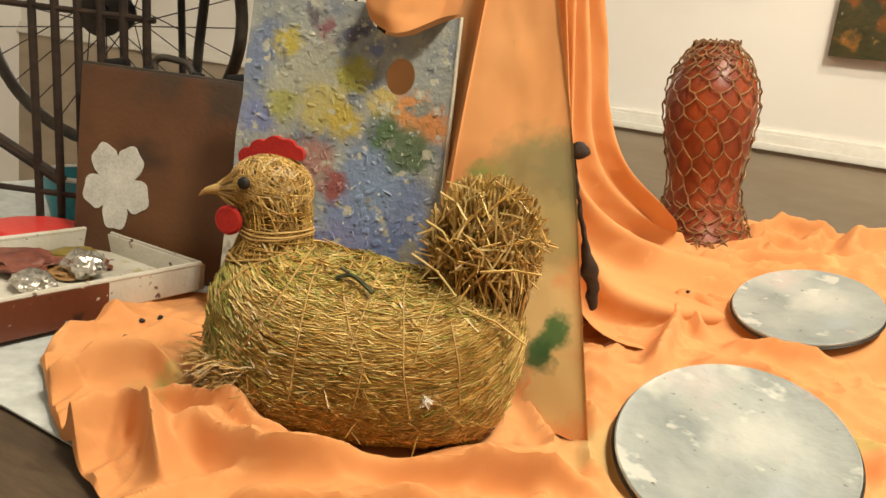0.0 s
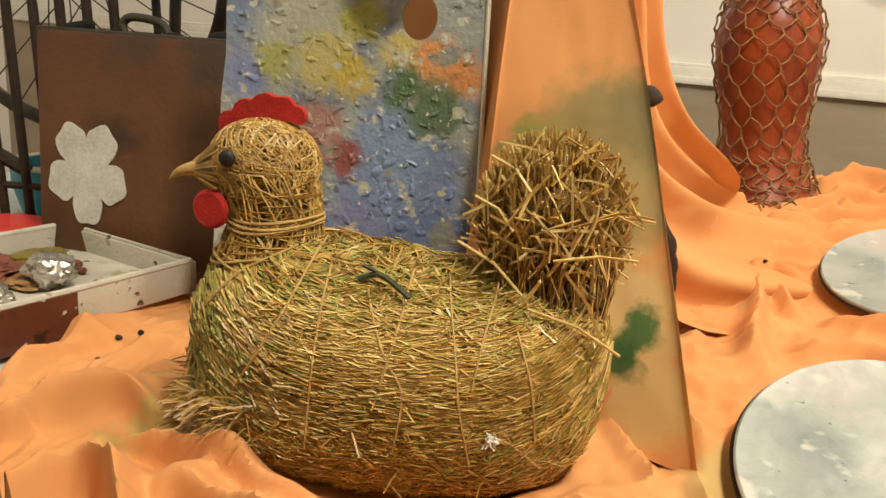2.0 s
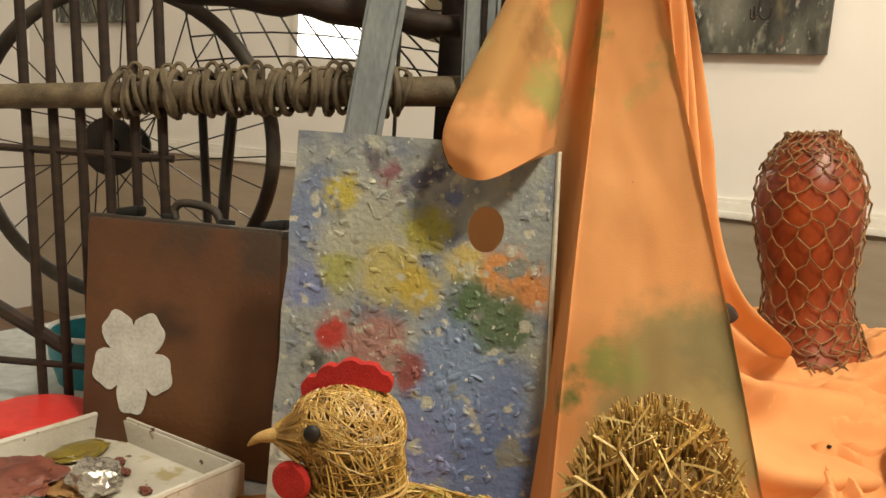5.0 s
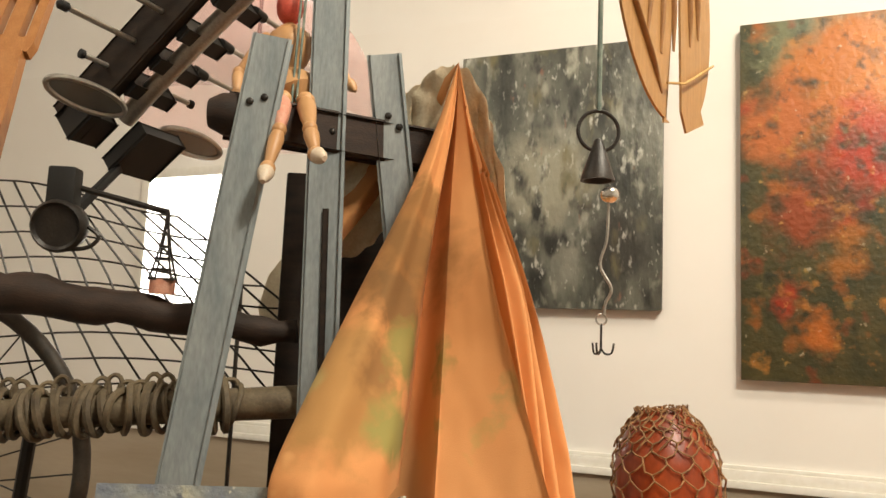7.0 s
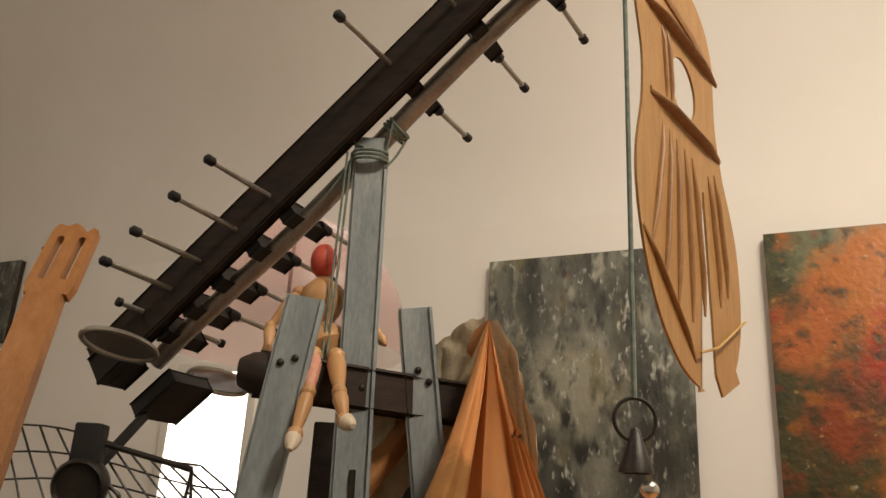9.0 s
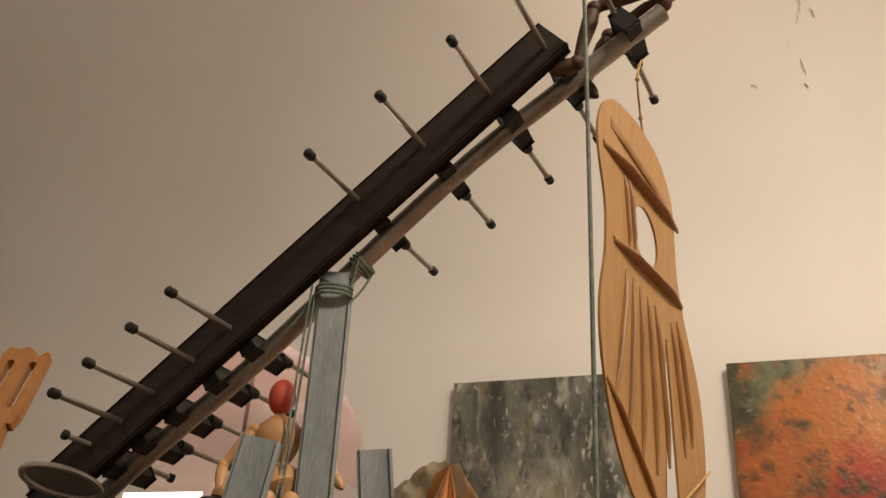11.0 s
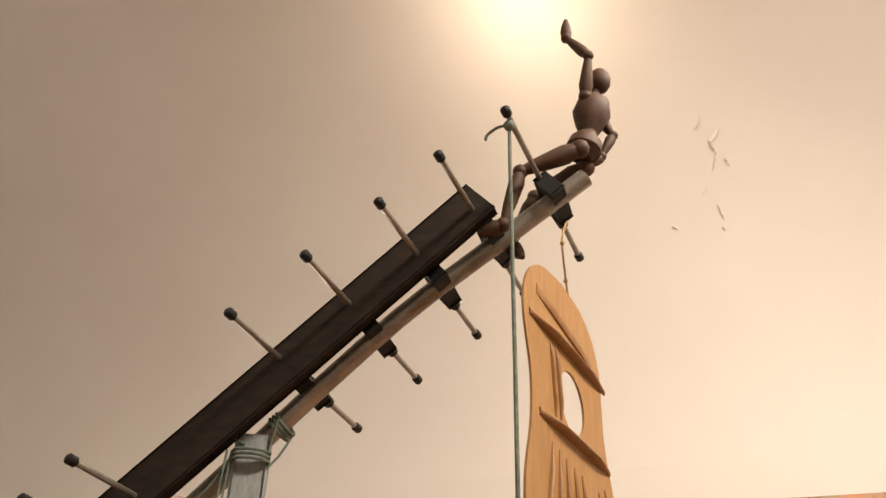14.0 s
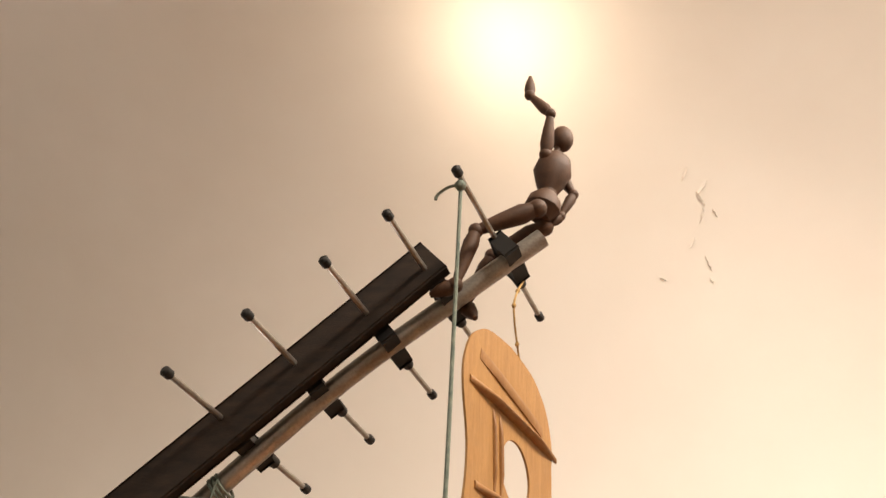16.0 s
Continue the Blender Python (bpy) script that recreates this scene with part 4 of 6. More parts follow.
bm, bg, bp_ = new_bm(), new_bm(), new_bm()
for i in range(7600):
    g, q = rnd.uniform(-math.pi, math.pi), math.sqrt(rnd.random()) * 1.01
    reach = hen_reach(g)
    u, z = HC[0] + reach * q * math.cos(g), HC[1] + reach * q * math.sin(g)
    far = rnd.random() < 0.24
    side = (u - 0.033) / 0.165
    low = z < 0.165 + 0.02 * rnd.random()
    slope = 1.15 * math.copysign(abs(side) ** 2.2, side) + rnd.gauss(0, 0.10)
    length, bend = rnd.uniform(0.035, 0.095), 9 * (0.25 + 0.5 * abs(side)) * rnd.uniform(0.2, 1.2)
    if u < -0.055 and z > 0.19:
        slope, length, bend = -1.25 + (u + 0.13) * 9 + rnd.gauss(0, 0.2), rnd.uniform(0.03, 0.07), rnd.uniform(-2, 6)
    elif low and rnd.random() < 0.6:
        slope, length, bend = rnd.uniform(-1.1, 1.1), rnd.uniform(0.02, 0.06), rnd.uniform(-6, 6)
    elif z > 0.235 and rnd.random() < 0.5:
        slope, length, bend = rnd.gauss(0.0, 0.55), rnd.uniform(0.02, 0.06), rnd.uniform(-5, 5)
    elif rnd.random() < 0.09:
        slope, length, bend = rnd.uniform(-1.5, 1.5), rnd.uniform(0.02, 0.05), 0.0
    pts = straw_line(u, z, slope, length, bend, rnd.uniform(0.0003, 0.0042), far)
    green = 0.66 if (u < -0.08 and 0.13 < z < 0.255) else 0.34 if z > 0.25 else 0.12
    pale = 0.42 if 0.18 < z < 0.255 and u > -0.09 else 0.14
    k = rnd.random()
    strand(bg if k < green else bp_ if k < green + pale else bm, pts, rnd.uniform(0.0005, 0.0010))
part("straw_stalks", bm, M_STRAW, body, "golden straw stalks", kind="stuff")
part("green_stalks", bg, M_GREENSTRAW, body, "greenish straw stalks", kind="stuff")
part("pale_stalks", bp_, M_PALESTRAW, body, "pale shiny straw stalks", kind="stuff")
# loose tufts at the foot of the body, thickest below the chest
bm = new_bm()
for i in range(300):
    if rnd.random() < 0.85:
        u, z = rnd.uniform(-0.142, -0.06), rnd.uniform(0.115, 0.175)
        way = V(0, 0, 0) - U * rnd.uniform(0.2, 1.0) + UP * rnd.gauss(0.05, 0.35) - N * rnd.uniform(0, 0.8)
    else:
        u, z = rnd.uniform(-0.08, 0.18), rnd.uniform(0.13, 0.20)
        way = U * rnd.gauss(0, 1.0) - N * rnd.uniform(0.05, 0.3) + UP * rnd.gauss(0.1, 0.4)
    p = hen_skin(u, z, 0.001)
    e = p + way.normalized() * rnd.uniform(0.010, 0.034)
    e.z = max(e.z, TOP + 0.014)
    strand(bm, [p - way.normalized() * 0.01 + N * 0.004, (p + e) / 2 + UP * 0.003, e], rnd.uniform(0.0004, 0.0008))
part("loose_straw", bm, M_STRAW, body, "loose straw ends", kind="stuff")
# twine bound over the body, fanning out from the back
for line in (((-0.027, 0.284), (-0.041, 0.25), (-0.076, 0.189)), ((-0.015, 0.274), (-0.016, 0.233), (-0.02, 0.156)), ((0.014, 0.262), (0.032, 0.226), (0.046, 0.203), (0.042, 0.162)), ((0.043, 0.271), (0.038, 0.239), (0.03, 0.207)), ((0.069, 0.269), (0.079, 0.232), (0.086, 0.194), (0.096, 0.15)), ((0.105, 0.266), (0.097, 0.238), (0.093, 0.21)), ((0.12, 0.247), (0.133, 0.214), (0.14, 0.169)), ((-0.045, 0.282), (-0.083, 0.264), (-0.111, 0.233))):
    pts = [hen_skin(p.x, p.y, 0.0052) for p in smooth_line([(a, b_, 0) for a, b_ in line], 20)]
    part("twine", tube(new_bm(), pts, 0.0010, 6), M_TWINE, body)
fl = hen_skin(0.108, 0.174, 0.006)
bm = new_bm()
for i in range(70):
    d = V(rnd.gauss(0, 1), rnd.gauss(0, 1), rnd.gauss(0, 1)).normalized() * rnd.uniform(0.003, 0.009)
    strand(bm, [fl - d * 0.4, fl + V(rnd.gauss(0, 0.002), 0, rnd.gauss(0, 0.002)), fl + d], 0.0006)
part("white_fluff", bm, M_RAIL, body, "small tuft of white fluff")
HEADC = at(-0.083, HN, 0.342)
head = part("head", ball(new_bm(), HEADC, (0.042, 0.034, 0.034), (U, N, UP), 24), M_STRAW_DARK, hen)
bm, bp_ = new_bm(), new_bm()
for i in range(900):
    ax = (N * rnd.gauss(0, 1) + U * rnd.gauss(0.4, 0.7) + UP * rnd.gauss(0, 0.8)).normalized()
    x = ax.orthogonal().normalized()
    y = ax.cross(x)
    o, span, tilt = rnd.uniform(0, 6.28), rnd.uniform(0.6, 1.5), rnd.uniform(-0.6, 0.6)
    pts = []
    for k in range(6):
        g = o + span * k / 5
        w = (x * math.cos(g) + y * math.sin(g) + ax * tilt).normalized()
        pts.append(HEADC + U * w.dot(U) * 0.0445 + N * w.dot(N) * 0.0365 + UP * w.z * 0.0362)
    strand(bp_ if rnd.random() < 0.2 else bm, pts, rnd.uniform(0.0004, 0.0008))
# the narrow face runs out towards the beak
for i in range(160):
    g, k0 = rnd.uniform(0, 6.28), rnd.uniform(0.0, 0.35)
    pts = []
    for k in range(4):
        f = k0 + 0.6 * k / 3
        r = 0.026 * (1 - f) + 0.006
        pts.append(at(-0.108 - 0.030 * f, HN - 0.006 + r * math.cos(g), 0.340 - 0.006 * f + r * 0.9 * math.sin(g)))
    strand(bm, pts, rnd.uniform(0.0004, 0.0008))
tube(bm, [at(-0.10, HN - 0.006, 0.340), at(-0.118, HN - 0.006, 0.338), at(-0.136, HN - 0.006, 0.334)], [0.027, 0.018, 0.008], 14)
for i in range(1100):
    g, z0 = rnd.uniform(0, 6.28), rnd.uniform(0.205, 0.325)
    lean, up = rnd.gauss(0, 0.35), rnd.uniform(0.012, 0.045)
    if z0 > 0.255 and rnd.random() < 0.45:
        lean, up = rnd.uniform(0.5, 1.4), rnd.gauss(0, 0.006)
    lift = rnd.uniform(0.0, 0.003)
    strand(bp_ if rnd.random() < 0.2 else bm, [neck_at(min(0.338, z0 + up * k / 4), g + lean * k / 4, lift) for k in range(5)], rnd.uniform(0.0005, 0.0009))
part("head_straw", bm, M_STRAW, head, "golden straw stalks", kind="stuff")
part("pale_head_straw", bp_, M_PALESTRAW, head, "pale shiny straw stalks", kind="stuff")
for z, r, tilt in ((0.303, 0.003, 0.002), (0.299, 0.0035, -0.002), (0.296, 0.003, 0.003), (0.270, 0.004, 0.006), (0.266, 0.0042, 0.005)):
    part("neck_twine", tube(new_bm(), [neck_at(z + tilt * math.sin(g * 2 + z * 900), g, r) for g in np.linspace(0, 6.28, 28, endpoint=False)], 0.0012, 6, True), M_TWINE, head)
part("beak", tube(new_bm(), smooth_line([at(-0.126, 0.85, 0.336), at(-0.138, 0.85, 0.3345), at(-0.149, 0.85, 0.331), at(-0.156, 0.85, 0.3245)], 9), [0.0085, 0.0075, 0.0062, 0.0054, 0.0046, 0.0038, 0.003, 0.002, 0.0008], 10), M_TWINE, head, "pale pointed beak")
part("eye", ball(new_bm(), at(-0.102, 0.8255, 0.349), (0.0066, 0.004, 0.0066), (U, N, UP), 14), M_BLACK, head, "black bead eye")
comb = [(-0.1175, 0.366), (-0.1185, 0.374), (-0.114, 0.3805), (-0.108, 0.3815), (-0.1055, 0.387), (-0.099, 0.391), (-0.093, 0.3905), (-0.0885, 0.3945), (-0.081, 0.3965), (-0.0745, 0.394), (-0.070, 0.3945), (-0.0635, 0.3935), (-0.059, 0.3885), (-0.0535, 0.387), (-0.0505, 0.381), (-0.053, 0.3745), (-0.066, 0.376), (-0.085, 0.3755), (-0.104, 0.3695)]
bm = plate(new_bm(), [(p.x, p.y) for p in smooth_line([(a, b_, 0) for a, b_ in comb + comb[:1]], 84)[:-1]], at(0, HN + 0.004, 0), U, UP, 0.010)
part("comb", bm, M_FELT, head, "scalloped red felt comb")
part("wattle", lathe(new_bm(), [(0, -0.003), (0.013, -0.0035), (0.0156, -0.001), (0.0156, 0.001), (0.013, 0.0035), (0, 0.003)], at(-0.118, 0.835, 0.307), 28, -N + U * -0.25), M_FELT, head, "round red felt wattle")
TC = at(0.147, 0.862, 0.318)
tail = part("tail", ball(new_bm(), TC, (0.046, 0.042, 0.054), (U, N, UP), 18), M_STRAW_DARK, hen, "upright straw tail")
bm, bp_ = new_bm(), new_bm()
TB0 = at(0.150, 0.868, 0.235)
for i in range(1500):
    w = V(rnd.gauss(0, 1), rnd.gauss(0, 1), rnd.gauss(0, 1)).normalized()
    if w.z < -0.55:
        w.z = -w.z
    tip = TC + (U * w.x * 0.063 + N * w.y * 0.054 + UP * w.z * 0.069) * rnd.uniform(0.80, 1.04)
    root = TB0 + (tip - TB0) * rnd.uniform(0.30, 0.6) + V(rnd.gauss(0, 0.006), rnd.gauss(0, 0.006), rnd.gauss(0, 0.006))
    mid = (root + tip) / 2 + V(rnd.gauss(0, 0.003), rnd.gauss(0, 0.003), rnd.gauss(0, 0.003))
    strand(bp_ if rnd.random() < 0.25 else bm, [root, mid, tip], [0.0009, 0.0011, rnd.uniform(0.0008, 0.0014)])
for i in range(150):
    w = V(rnd.gauss(0, 1), -abs(rnd.gauss(0, 1)) - 0.3, rnd.gauss(0, 0.8)).normalized()
    c = TC + U * w.x * 0.060 + N * w.y * 0.055 + UP * w.z * 0.062
    d = (U * rnd.gauss(0, 1) + UP * rnd.gauss(0, 1.2) + N * rnd.gauss(0, 0.4)).normalized() * rnd.uniform(0.010, 0.026)
    strand(bp_ if rnd.random() < 0.45 else bm, [c - d, c + V(0, 0, 0.001), c + d], rnd.uniform(0.0008, 0.0014))
for i in range(240):
    f, g = rnd.uniform(0, 1), rnd.uniform(0, 6.28)
    p = at(0.150 + 0.046 * math.cos(g), 0.862 + 0.045 * math.sin(g), 0.235 + 0.03 * f)
    strand(bm, [p, p + (TC - TB0) * 0.25 + V(rnd.gauss(0, 0.004), rnd.gauss(0, 0.004), 0), p + (TC - TB0) * 0.6 + V(rnd.gauss(0, 0.006), rnd.gauss(0, 0.006), 0)], rnd.uniform(0.0007, 0.0011))
for a, b in (((0.075, 0.82, 0.302), (0.125, 0.80, 0.270)), ((0.155, 0.80, 0.290), (0.188, 0.80, 0.236)), ((0.130, 0.795, 0.262), (0.200, 0.795, 0.232)), ((0.145, 0.80, 0.298), (0.205, 0.80, 0.303)), ((0.165, 0.795, 0.312), (0.172, 0.795, 0.342)), ((0.125, 0.80, 0.262), (0.137, 0.795, 0.284)), ((0.085, 0.83, 0.335), (0.115, 0.81, 0.315)), ((0.095, 0.83, 0.366), (0.125, 0.81, 0.345)), ((0.10, 0.82, 0.232), (0.128, 0.79, 0.245))):
    strand(bp_, [at(*a), at(*((p + q) / 2 + 0.003 for p, q in zip(a, b))), at(*b)], 0.0014)
part("tail_straw", bm, M_STRAW, tail, "golden straw stalks", kind="stuff")
part("pale_tail_straw", bp_, M_PALESTRAW, tail, "pale cut straw ends", kind="stuff")
part("twig", tube(new_bm(), smooth_line([at(0.005, 0.80, 0.272), at(0.02, 0.80, 0.277), at(0.035, 0.79, 0.272), at(0.045, 0.785, 0.266)], 10), 0.0024, 6), M_TWIG, hen, "dark green twig on the back")
part("twig", tube(new_bm(), [at(0.018, 0.80, 0.279), at(0.008, 0.80, 0.283)], 0.0016, 6), M_TWIG, hen)

# ---- suitcase ----
case = thing("suitcase", (-0.96, 0.97, TOP), "old brown suitcase standing upright with white paint", "suitcase")
CU, CV = V(0.262, 0.105, 0).normalized(), V(-0.030, 0.030, 0.285).normalized()
CN = CU.cross(CV)
ct = V(-0.989, 0.971, 0.417)
cb = part("body", box(new_bm(), ct + CU * 0.012 - CV * 0.165 - CN * 0.05, (0.282, 0.1, 0.33), (CU, -CN, CV), 0.01), M_CASE, case)
part("lid_edge", box(new_bm(), ct + CU * 0.012 - CV * 0.003 - CN * 0.028, (0.284, 0.05, 0.012), (CU, -CN, CV), 0.004), M_CASE_DARK, cb, "worn dark leather edge")
hp = [ct + CU * a - CN * 0.045 + CV * b for a, b in ((-0.022, 0.004), (-0.024, 0.018), (-0.012, 0.027), (0.015, 0.026), (0.036, 0.020), (0.046, 0.003))]
part("handle", tube(new_bm(), smooth_line(hp, 20), 0.006, 10), M_CASE_DARK, case, "curved dark leather handle")
for a in (-0.09, 0.125):
    part("clasp", box(new_bm(), ct + CU * a - CN * 0.045 + CV * 0.008, (0.034, 0.026, 0.014), ((CU + CV * 0.2).normalized(), -CN, CV), 0.004), M_BLACK, case, "dark metal clasp")
for a in (-0.031, 0.055):
    part("handle_mount", box(new_bm(), ct + CU * a - CN * 0.045 + CV * 0.004, (0.016, 0.02, 0.012), (CU, -CN, CV), 0.003), M_BLACK, case)
flower = []
for i in range(80):
    g = 2 * math.pi * i / 80
    r = 0.034 + 0.026 * abs(math.cos(g * 2.5 + 0.785)) ** 0.6 + 0.002 * math.sin(g * 13)
    flower.append((-0.053 + r * 1.0 * math.cos(g), -0.190 + r * 1.22 * math.sin(g)))
part("paint_patch", plate(new_bm(), flower, ct + CN * 0.0002, CU, CV, 0.0022), M_WHITE, cb, "white painted flower patch", smooth=False)

# ---- palette ----
pal = thing("palette", BASE_PAL, "painter's palette board crusted with oil paint", "palette")
notch = [(0.078, 0.146), (0.06, 0.139), (0.04, 0.128), (0.02, 0.116), (0.0, 0.110), (-0.02, 0.112), (-0.036, 0.122), (-0.044, 0.138), (-0.047, 0.151)]
left_edge = [(-0.204 + 0.0015 * math.sin(k * 2.7), 0.151 - k * 0.0495) for k in range(10)]
out = [(0.092, -0.295)] + [(0.080 + 0.012 * (1 - k / 8) + 0.0012 * math.sin(k * 3.1), -0.28 + k * 0.0525) for k in range(8)] + notch + left_edge
hole = [(0.009 + 0.0195 * math.cos(a), 0.058 + 0.025 * math.sin(a)) for a in np.linspace(0, 2 * math.pi, 28, endpoint=False)]
board = part("board", plate(new_bm(), out, PAL_O + PAL_V.cross(PAL_U) * 0.0, PAL_U, PAL_V, -0.006, [hole]), M_PALETTE, pal, smooth=False)
bm = new_bm()
FRONT = PAL_U.cross(PAL_V).normalized()
for i in range(380):
    a, b = rnd.uniform(-0.195, 0.075), rnd.uniform(-0.25, 0.14)
    if math.hypot((a - 0.009) / 0.028, (b - 0.058) / 0.033) < 1.15 or (b > 0.10 and a > -0.055):
        continue
    w, h = rnd.uniform(0.002, 0.010), rnd.uniform(0.002, 0.006)
    g = rnd.uniform(0, 3.14)
    ax = PAL_U * math.cos(g) + PAL_V * math.sin(g)
    ay = FRONT.cross(ax)
    ball(bm, PAL_O + PAL_U * a + PAL_V * b + FRONT * 0.0002, (w, h, rnd.uniform(0.0004, 0.0013)), (ax, ay, FRONT), 8)
for v in bm.verts:
    v.co += 0.0022 * noise.noise_vector(v.co * 240)
part("paint_crust", bm, M_PALETTE, board, "thick crusts of dried oil paint", kind="stuff")
part("chipped_edge", tube(new_bm(), [PAL_O + PAL_U * (0.0925 - 0.012 * k / 9) + PAL_V * (-0.29 + 0.0485 * k) + FRONT * 0.001 for k in range(10)], 0.0028, 6), M_EDGE, board, "pale chipped edge")

# ---- vase ----
VC, VLEAN = V(-0.328, 1.94, 0.168), V(-0.10, 0.0, 1.0)
vase = thing("vase", VC, "red peanut-shaped vase wrapped in wire netting", "vase")
PROF = [(0.112, 0.0), (0.103, 0.02), (0.090, 0.05), (0.079, 0.09), (0.075, 0.125), (0.078, 0.16), (0.087, 0.21), (0.094, 0.26), (0.0965, 0.295), (0.092, 0.335), (0.079, 0.372), (0.060, 0.402), (0.045, 0.420), (0.040, 0.428)]


def vase_r(h):
    return float(np.interp(h, [q for _, q in PROF], [r for r, _ in PROF]))


prof = [(p.x, p.y) for p in smooth_line([(a, b, 0) for a, b in PROF], 60)]
part("body", lathe(new_bm(), [(0.001, 0)] + prof + [(0.034, 0.429), (0.033, 0.40), (0.0, 0.39)], VC, 48, VLEAN), M_VASE, vase, "glazed red body")
VZ = VLEAN.normalized()
VX = VZ.orthogonal().normalized()
VY = VZ.cross(VX)
NET_H = [0.0, 0.018, 0.038, 0.062, 0.09, 0.125, 0.165, 0.205, 0.243, 0.278, 0.31, 0.338, 0.363, 0.385, 0.404, 0.420, 0.434]
COLS_ = 13


def net(j, k, far=0.0):
    h = float(np.interp(k, range(len(NET_H)), NET_H))
    wob = noise.noise((math.cos(j * 0.483) * 4, math.sin(j * 0.483) * 4, k * 1.7))
    g = 2 * math.pi * j / COLS_ + 0.10 * wob
    r = vase_r(min(h, 0.428)) + 0.0045 + 0.0035 * wob + far
    return VC + VZ * max(0.001, h + 0.004 * wob) + VX * r * math.cos(g) + VY * r * math.sin(g)


bm = new_bm()
for k in range(len(NET_H) - 1):
    for j in range(COLS_):
        o = 0.5 * (k % 2)
        a, b = net(j + o, k), net(j + o, k + 0.42, 0.002)
        tube(bm, [a, b], 0.0021, 5)
        for sg in (-0.5, 0.5):
            e = net(j + o + sg, k + 1)
            tube(bm, [b, net(j + o + sg * 0.5, k + 0.62, 0.003), e], 0.0018, 5)
        if k < 4 or k > 11:
            tube(bm, [net(j + 0.3 + o, k, 0.004), net(j + 0.55 + o, k + 0.5, 0.005), net(j + 0.8 - o, k + 1, 0.004)], 0.0019, 5)
for j in range(26):
    g = 2 * math.pi * j / 26
    p = VC + VZ * 0.012 + (VX * math.cos(g) + VY * math.sin(g)) * 0.112
    q = VC + VZ * 0.001 + (VX * math.cos(g + 0.1) + VY * math.sin(g + 0.1)) * 0.127
    tube(bm, [p, (p + q) / 2 + V(0, 0, 0.004), q], 0.0022, 5)
    p = VC + VZ * 0.425 + (VX * math.cos(g) + VY * math.sin(g)) * 0.042
    tube(bm, [p, p + VZ * (0.008 + 0.004 * math.sin(j * 2.3)) + V(0.004 * math.sin(j * 4.1), 0, 0)], 0.0021, 5)
part("wire_net", bm, M_WIRE, vase, "rusty hexagonal wire netting")

# ---- plates ----


def paint_plate(c, r, tilt, lean, label):
    pt = thing("plate", c, label, "plate", "painted plates")
    ax = (UP - N * tilt - U * lean).normalized()
    dish = part("dish", lathe(new_bm(), [(0, -0.006), (r * 0.7, -0.006), (r * 0.97, 0.004), (r, 0.008), (r, 0.012), (r * 0.985, 0.0135), (r * 0.95, 0.012), (r * 0.6, 0.011), (0, 0.0115)], c, 72, ax), M_PLATE, pt)
    part("rim", tube(new_bm(), [Vector(c) + ax * 0.006 + (ax.orthogonal().normalized() * math.cos(g) + ax.cross(ax.orthogonal().normalized()) * math.sin(g)) * (r + 0.001) for g in np.linspace(0, 2 * math.pi, 72, endpoint=False)], 0.0022, 6, True), M_DARK_METAL, dish, "dark worn rim")
    return pt


for (c_, r_, t_, l_), text in zip(PLATES, ("round plate smeared with pale grey and pink paint", "round plate smeared with pale blue-grey paint")):
    paint_plate(c_, r_, t_, l_, text)

# ---- tray and its scraps ----
TB = TOP + 0.024
tray = thing("tray", (-0.92, 0.65, TOP + 0.006), "white paint-stained tray holding dried paint scraps", "tray")
part("bottom", box(new_bm(), (-0.932, 0.669, TB + 0.006), (0.256, 0.515, 0.008)), M_TRAYWHITE, tray)
for k, (c, sz) in enumerate((((-0.804, 0.669, TB + 0.019), (0.007, 0.522, 0.040)), ((-0.932, 0.922, TB + 0.019), (0.263, 0.007, 0.040)), ((-1.060, 0.669, TB + 0.019), (0.007, 0.522, 0.040)), ((-0.932, 0.408, TB + 0.019), (0.263, 0.007, 0.040)))):
    side = part("side", box(new_bm(), c, sz, bevel=0.002), M_TRAYWHITE, tray)
    if k == 0:
        part("brown_band", box(new_bm(), (-0.7992, 0.586, TB + 0.014), (0.0024, 0.352, 0.050)), M_TRAYSIDE, side, "glossy brown unpainted stretch")
part("rolled_rim", tube(new_bm(), [(-0.804, 0.408, TB + 0.040), (-0.804, 0.922, TB + 0.040), (-1.060, 0.922, TB + 0.040), (-1.060, 0.408, TB + 0.040)], 0.0045, 8), M_TRAYWHITE, tray)
for x in (-0.83, -1.0):
    for y in (0.44, 0.87):
        part("foot", box(new_bm(), (x, y, (TOP + 0.009 + TB + 0.003) / 2), (0.02, 0.02, TB + 0.003 - TOP - 0.009)), M_TRAYSIDE, tray)


def scrap(name, c, size, mat, label, category, rough=0.3, seed=0):
    bm = new_bm()
    bmesh.ops.create_icosphere(bm, subdivisions=4, radius=1)
    for v in bm.verts:
        d = v.co.copy()
        k = 1 + rough * noise.noise(d * 1.7 + V(seed, 0, 0)) + rough * 0.6 * noise.noise(d * 5 + V(0, seed, 0))
        v.co = Vector(c) + V(d.x * size[0], d.y * size[1], max(-0.9, d.z) * size[2]) * k
    zmin = min(v.co.z for v in bm.verts)
    for v in bm.verts:
        v.co.z += c[2] - zmin
    return solo(name, bm, mat, c, label, category)


